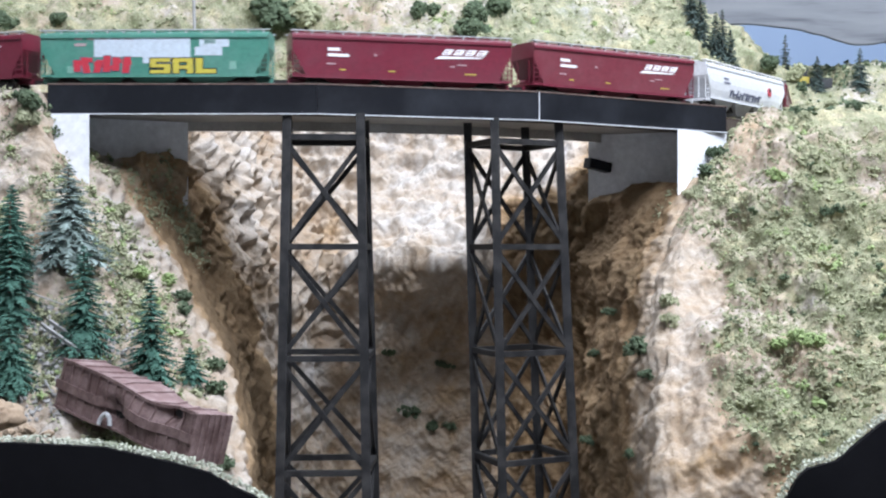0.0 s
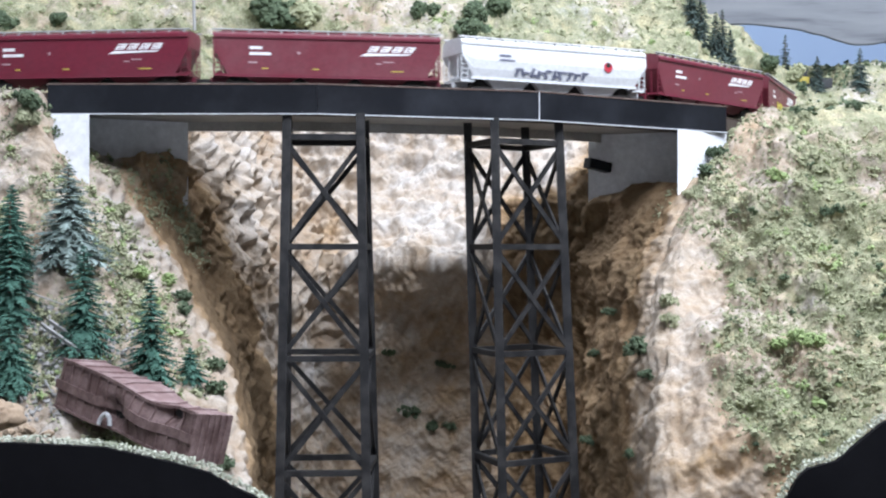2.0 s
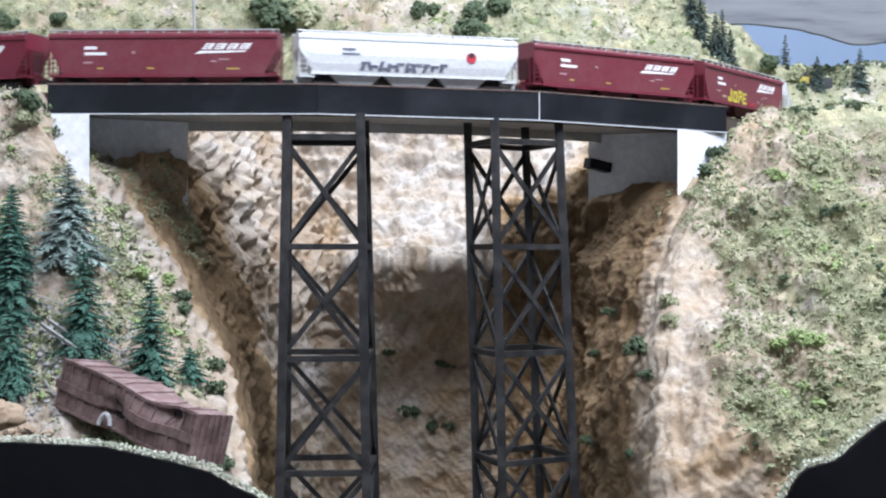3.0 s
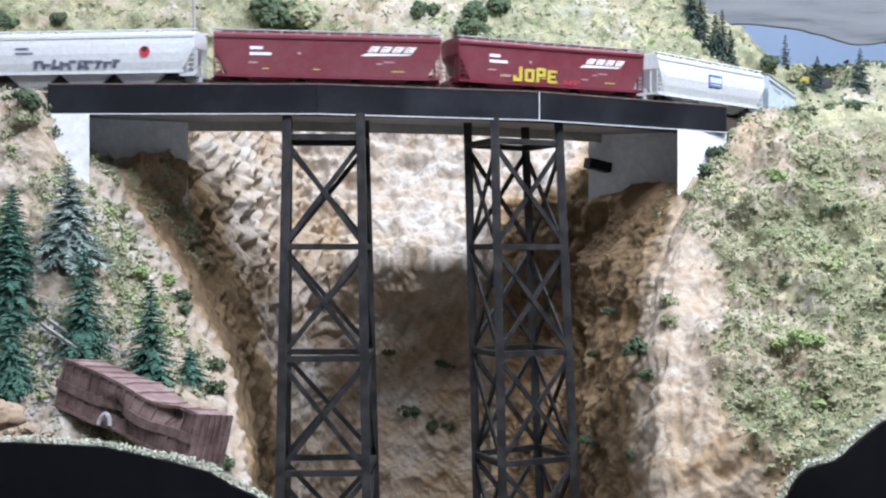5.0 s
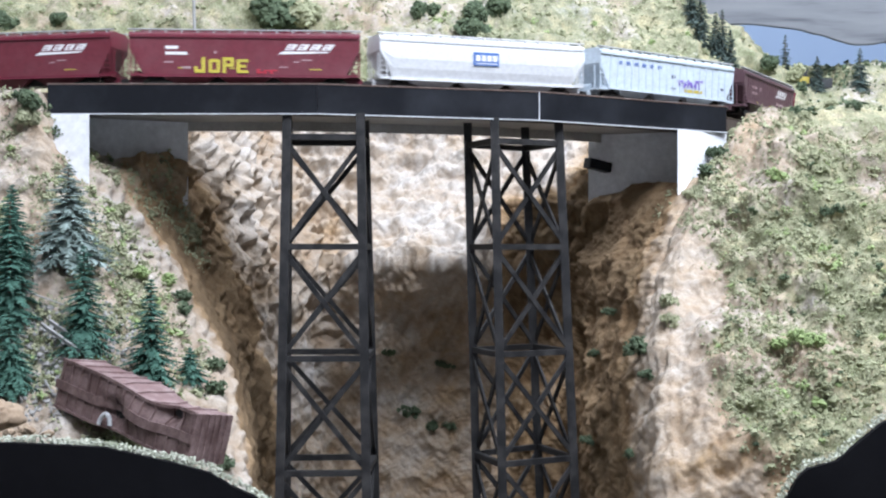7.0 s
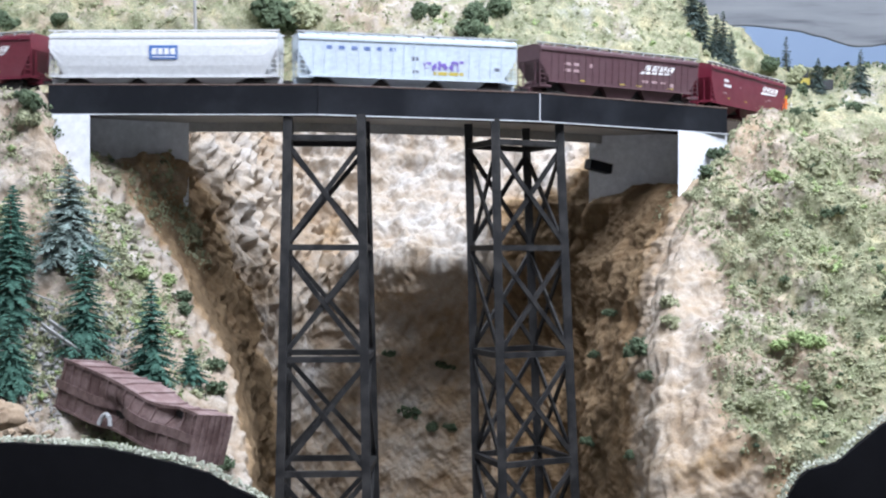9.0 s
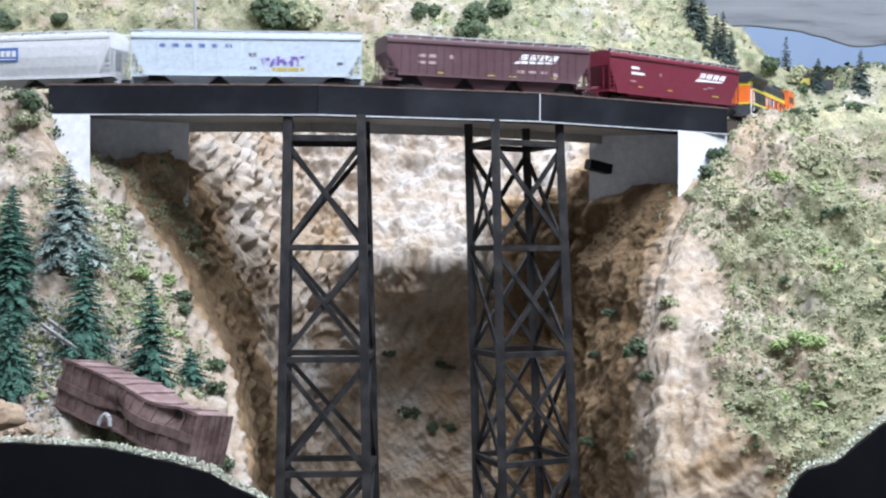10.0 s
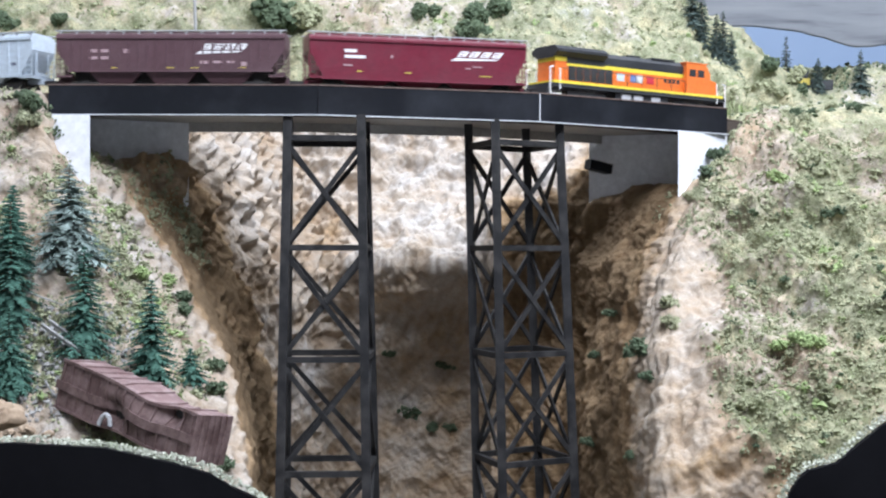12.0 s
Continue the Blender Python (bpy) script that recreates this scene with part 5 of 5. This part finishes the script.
for i in range(9):
    x = -LX + 0.006 + i * 0.016
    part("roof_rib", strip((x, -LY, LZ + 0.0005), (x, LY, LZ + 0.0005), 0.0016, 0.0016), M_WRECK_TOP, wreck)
for y in (-0.011, -0.0055, 0.0, 0.0055, 0.011):
    part("end_rib", strip((LX + 0.0006, y, -LZ), (LX + 0.0006, y, LZ), 0.0018, 0.0018), M_WRECK, wreck)
# solid black patches paint the darkness inside the two torn holes
for x, z, r in ((-0.008, -0.006, 0.0050), (0.046, 0.0105, 0.0042)):
    rim = Shape()
    pts = [(x + r * (1.25 + 0.25 * math.sin(3 * a)) * math.cos(a), z + r * (0.8 + 0.2 * math.cos(2 * a)) * math.sin(a)) for a in [math.tau * i / 18 for i in range(18)]]
    c = crumple(x, -LY, z)
    rim.prism(pts, c[1] - 0.0026, c[1] + 0.001)
    part("gash_dark", rim, M_BLACK, wreck, "black patch for the dark inside a torn hole")
s = Shape()
for i in range(7):
    a0, a1 = i * 0.42, (i + 1) * 0.42
    s.rod((-0.012 - 0.005 * math.cos(a0), -LY - 0.004 + 0.002 * i / 7, -0.016 + 0.009 * math.sin(a0)), (-0.012 - 0.005 * math.cos(a1), -LY - 0.004 + 0.002 * (i + 1) / 7, -0.016 + 0.009 * math.sin(a1)), 0.0017)
part("bent_pipe", s, M_SILVER, wreck, "bent silver pipe")

# bits of broken track and sticks on the bank
p = surface_at(CANYON, -0.293, -0.068)
broken = thing("broken_track", "grey broken piece of track on the rubble", "railway track", Matrix.Translation((p[0] + 0.002, p[1] - 0.010, p[2] + 0.002)) @ pose(0, 0, 0, 20, 28, -25))
for y in (-0.004, 0.004):
    part("rail", Shape().box(-0.021, 0.021, y - 0.0010, y + 0.0010, 0, 0.0030), M_WOODGREY, broken)
for x in (-0.015, -0.005, 0.005, 0.015):
    part("tie", Shape().box(x - 0.0014, x + 0.0014, -0.0065, 0.0065, -0.0020, -0.0002), M_WOODGREY, broken)
for x, z, l, ry, rz in ((-0.315, -0.036, 0.036, 18, -10), (-0.292, -0.105, 0.016, 60, 0)):
    p = surface_at(CANYON, x, z)
    ob = part("stick", Shape().rod((-l / 2, 0, 0), (l / 2, 0, 0), 0.0008, 0.0005), M_WOODGREY, None, m=Matrix.Translation((p[0], p[1] - 0.006, p[2] + 0.001)) @ pose(0, 0, 0, 0, ry, rz))
    tagged(ob, "grey dead stick lying on the bank", "stick")

# rubble beside the wreck and the turf along the fascia's edge
M_RUBBLE = foliage("rubble_stone", (0.14, 0.135, 0.13), (0.46, 0.45, 0.43))
M_EDGING = foliage("pale_edging", (0.17, 0.21, 0.12), (0.62, 0.62, 0.54))
rng = np.random.default_rng(77)
q = CANYON[0]
sel = q[(q[:, 0] > -0.36) & (q[:, 0] < -0.245) & (q[:, 2] < -0.045) & (q[:, 2] > -0.125) & (CANYON_U < 0.99)]
c = sel[rng.choice(len(sel), 1700)] + (rng.random((1700, 3)) - 0.5) * 0.004
tagged(new("rubble", clump_mesh("rubble", c, 0.0008 + 0.0018 * rng.random(1700) ** 2, M_RUBBLE, rng)), "loose grey rubble on the bank", "rubble", kind="stuff")


def edging(points, y, count, seed):
    rng = np.random.default_rng(seed)
    xs = np.array([a for a, b in points])
    zs = np.array([b for a, b in points])
    d = np.concatenate([[0], np.cumsum(np.hypot(np.diff(xs), np.diff(zs)))])
    t = rng.random(count) * d[-1]
    c = np.stack([np.interp(t, d, xs), y + 0.004 + rng.random(count) * 0.014, np.interp(t, d, zs) + 0.0005 + 0.0045 * (rng.random(count) - 0.35) * (0.35 + 1.3 * fbm(np.stack([t * 45.0, t * 0, t * 0], 1), seed, 2))], 1)
    ob = new("edging", clump_mesh("edging", c, 0.0004 + 0.0010 * rng.random(count) ** 3, M_EDGING, rng))
    tagged(ob, "pale plaster and foam edging along the fascia", "edging", kind="stuff")


edging(FASCIA_LEFT[1:], 0.90, 6000, 5)
edging(FASCIA_RIGHT[:-1], 0.90, 4000, 6)

bm = bmesh.new()
bmesh.ops.create_icosphere(bm, subdivisions=4, radius=0.012)
for v in bm.verts:
    k = 1 + 0.9 * (noise.noise(v.co * 75) * 0.6 + noise.noise(v.co * 190) * 0.35 + noise.noise(v.co * 480) * 0.10)
    v.co = Vector((v.co.x * 1.2, v.co.y, v.co.z * 0.75)) * k
me = bpy.data.meshes.new("boulder")
bm.to_mesh(me)
bm.free()
me.shade_smooth()
me.materials.append(worn("tan_boulder", (0.34, 0.26, 0.18), (0.16, 0.10, 0.06), 0.9, scale=45, amount=0.8, relief=0.5))
for x, y, z, k, turn in ((-0.312, 0.950, -0.116, 1.15, 0), (-0.288, 0.938, -0.125, 0.42, 70), (-0.298, 0.932, -0.126, 0.30, 140), (-0.274, 0.940, -0.128, 0.28, 200)):
    ob = new("boulder", me)
    ob.matrix_basis = pose(x, y, z, 0, 0, turn) @ Matrix.Scale(k, 4)
    tagged(ob, "tan rounded boulder at the edge of the bank", "rock", group="stones along the bank's edge")

# ---- far things ----
far_engine = thing("yellow_engine", "small yellow engine standing on the distant ridge", "locomotive", pose(0.632, 2.385, 0.2865, 0, 0, 4))
part("body", Shape().box(-0.030, 0.010, -0.008, 0.008, 0.004, 0.016), M_YELLOW, far_engine)
part("cab", Shape().box(-0.016, 0.006, -0.008, 0.008, 0.016, 0.026), M_ENGINE_BLACK, far_engine)
part("roof", Shape().box(-0.018, 0.008, -0.009, 0.009, 0.026, 0.028), M_ENGINE_BLACK, far_engine)
part("tail", Shape().box(0.010, 0.052, -0.008, 0.008, 0.003, 0.014), M_ENGINE_BLACK, far_engine)
part("frame", Shape().box(-0.032, 0.052, -0.007, 0.007, -0.003, 0.004), M_ENGINE_BLACK, far_engine)

M_SHEET, nt, pb = nodes_of("stained_white_sheet")
tc = nt.nodes.new("ShaderNodeTexCoord")
mp = nt.nodes.new("ShaderNodeMapping")
mp.inputs["Scale"].default_value = (1.6, 16.0, 16.0)
nt.links.new(tc.outputs["Object"], mp.inputs[0])
ns = nt.nodes.new("ShaderNodeTexNoise")
ns.inputs["Scale"].default_value, ns.inputs["Detail"].default_value = 2.6, 6.0
nt.links.new(mp.outputs[0], ns.inputs["Vector"])
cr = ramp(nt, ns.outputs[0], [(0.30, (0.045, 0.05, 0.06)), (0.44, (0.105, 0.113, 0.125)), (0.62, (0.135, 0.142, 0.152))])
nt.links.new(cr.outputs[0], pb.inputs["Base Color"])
pb.inputs["Roughness"].default_value = 0.7
gx, gt = np.meshgrid(np.linspace(0.44, 1.9, 120), np.linspace(0, 1, 50))
gz = np.interp(gx, [0.44, 0.587, 0.659, 0.72, 0.753, 0.82, 1.2], [0.412, 0.408, 0.400, 0.382, 0.374, 0.380, 0.40]) + 0.15 * gt
gy = 2.50 + 0.05 * gt
pp = np.stack([gx, gy, gz], -1).reshape(-1, 3)
gz = gz + (0.016 * (crease(pp * 4.0, 81) - 0.5)).reshape(gx.shape)
s = Shape()
w = 120
s.add(np.stack([gx, gy, gz], -1).reshape(-1, 3).tolist(), [(i * w + j, i * w + j + 1, (i + 1) * w + j + 1, (i + 1) * w + j) for i in range(49) for j in range(119)])
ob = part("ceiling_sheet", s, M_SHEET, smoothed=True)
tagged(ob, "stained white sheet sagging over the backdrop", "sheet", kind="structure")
sol = ob.modifiers.new("thickness", "SOLIDIFY")
sol.thickness = 0.004
ob = part("pole", Shape().rod((-0.318, 1.735, 0.28), (-0.322, 1.735, 0.42), 0.0022, 0.0018), M_WOODGREY)
tagged(ob, "thin pale wooden pole on the hillside", "pole")

motions()
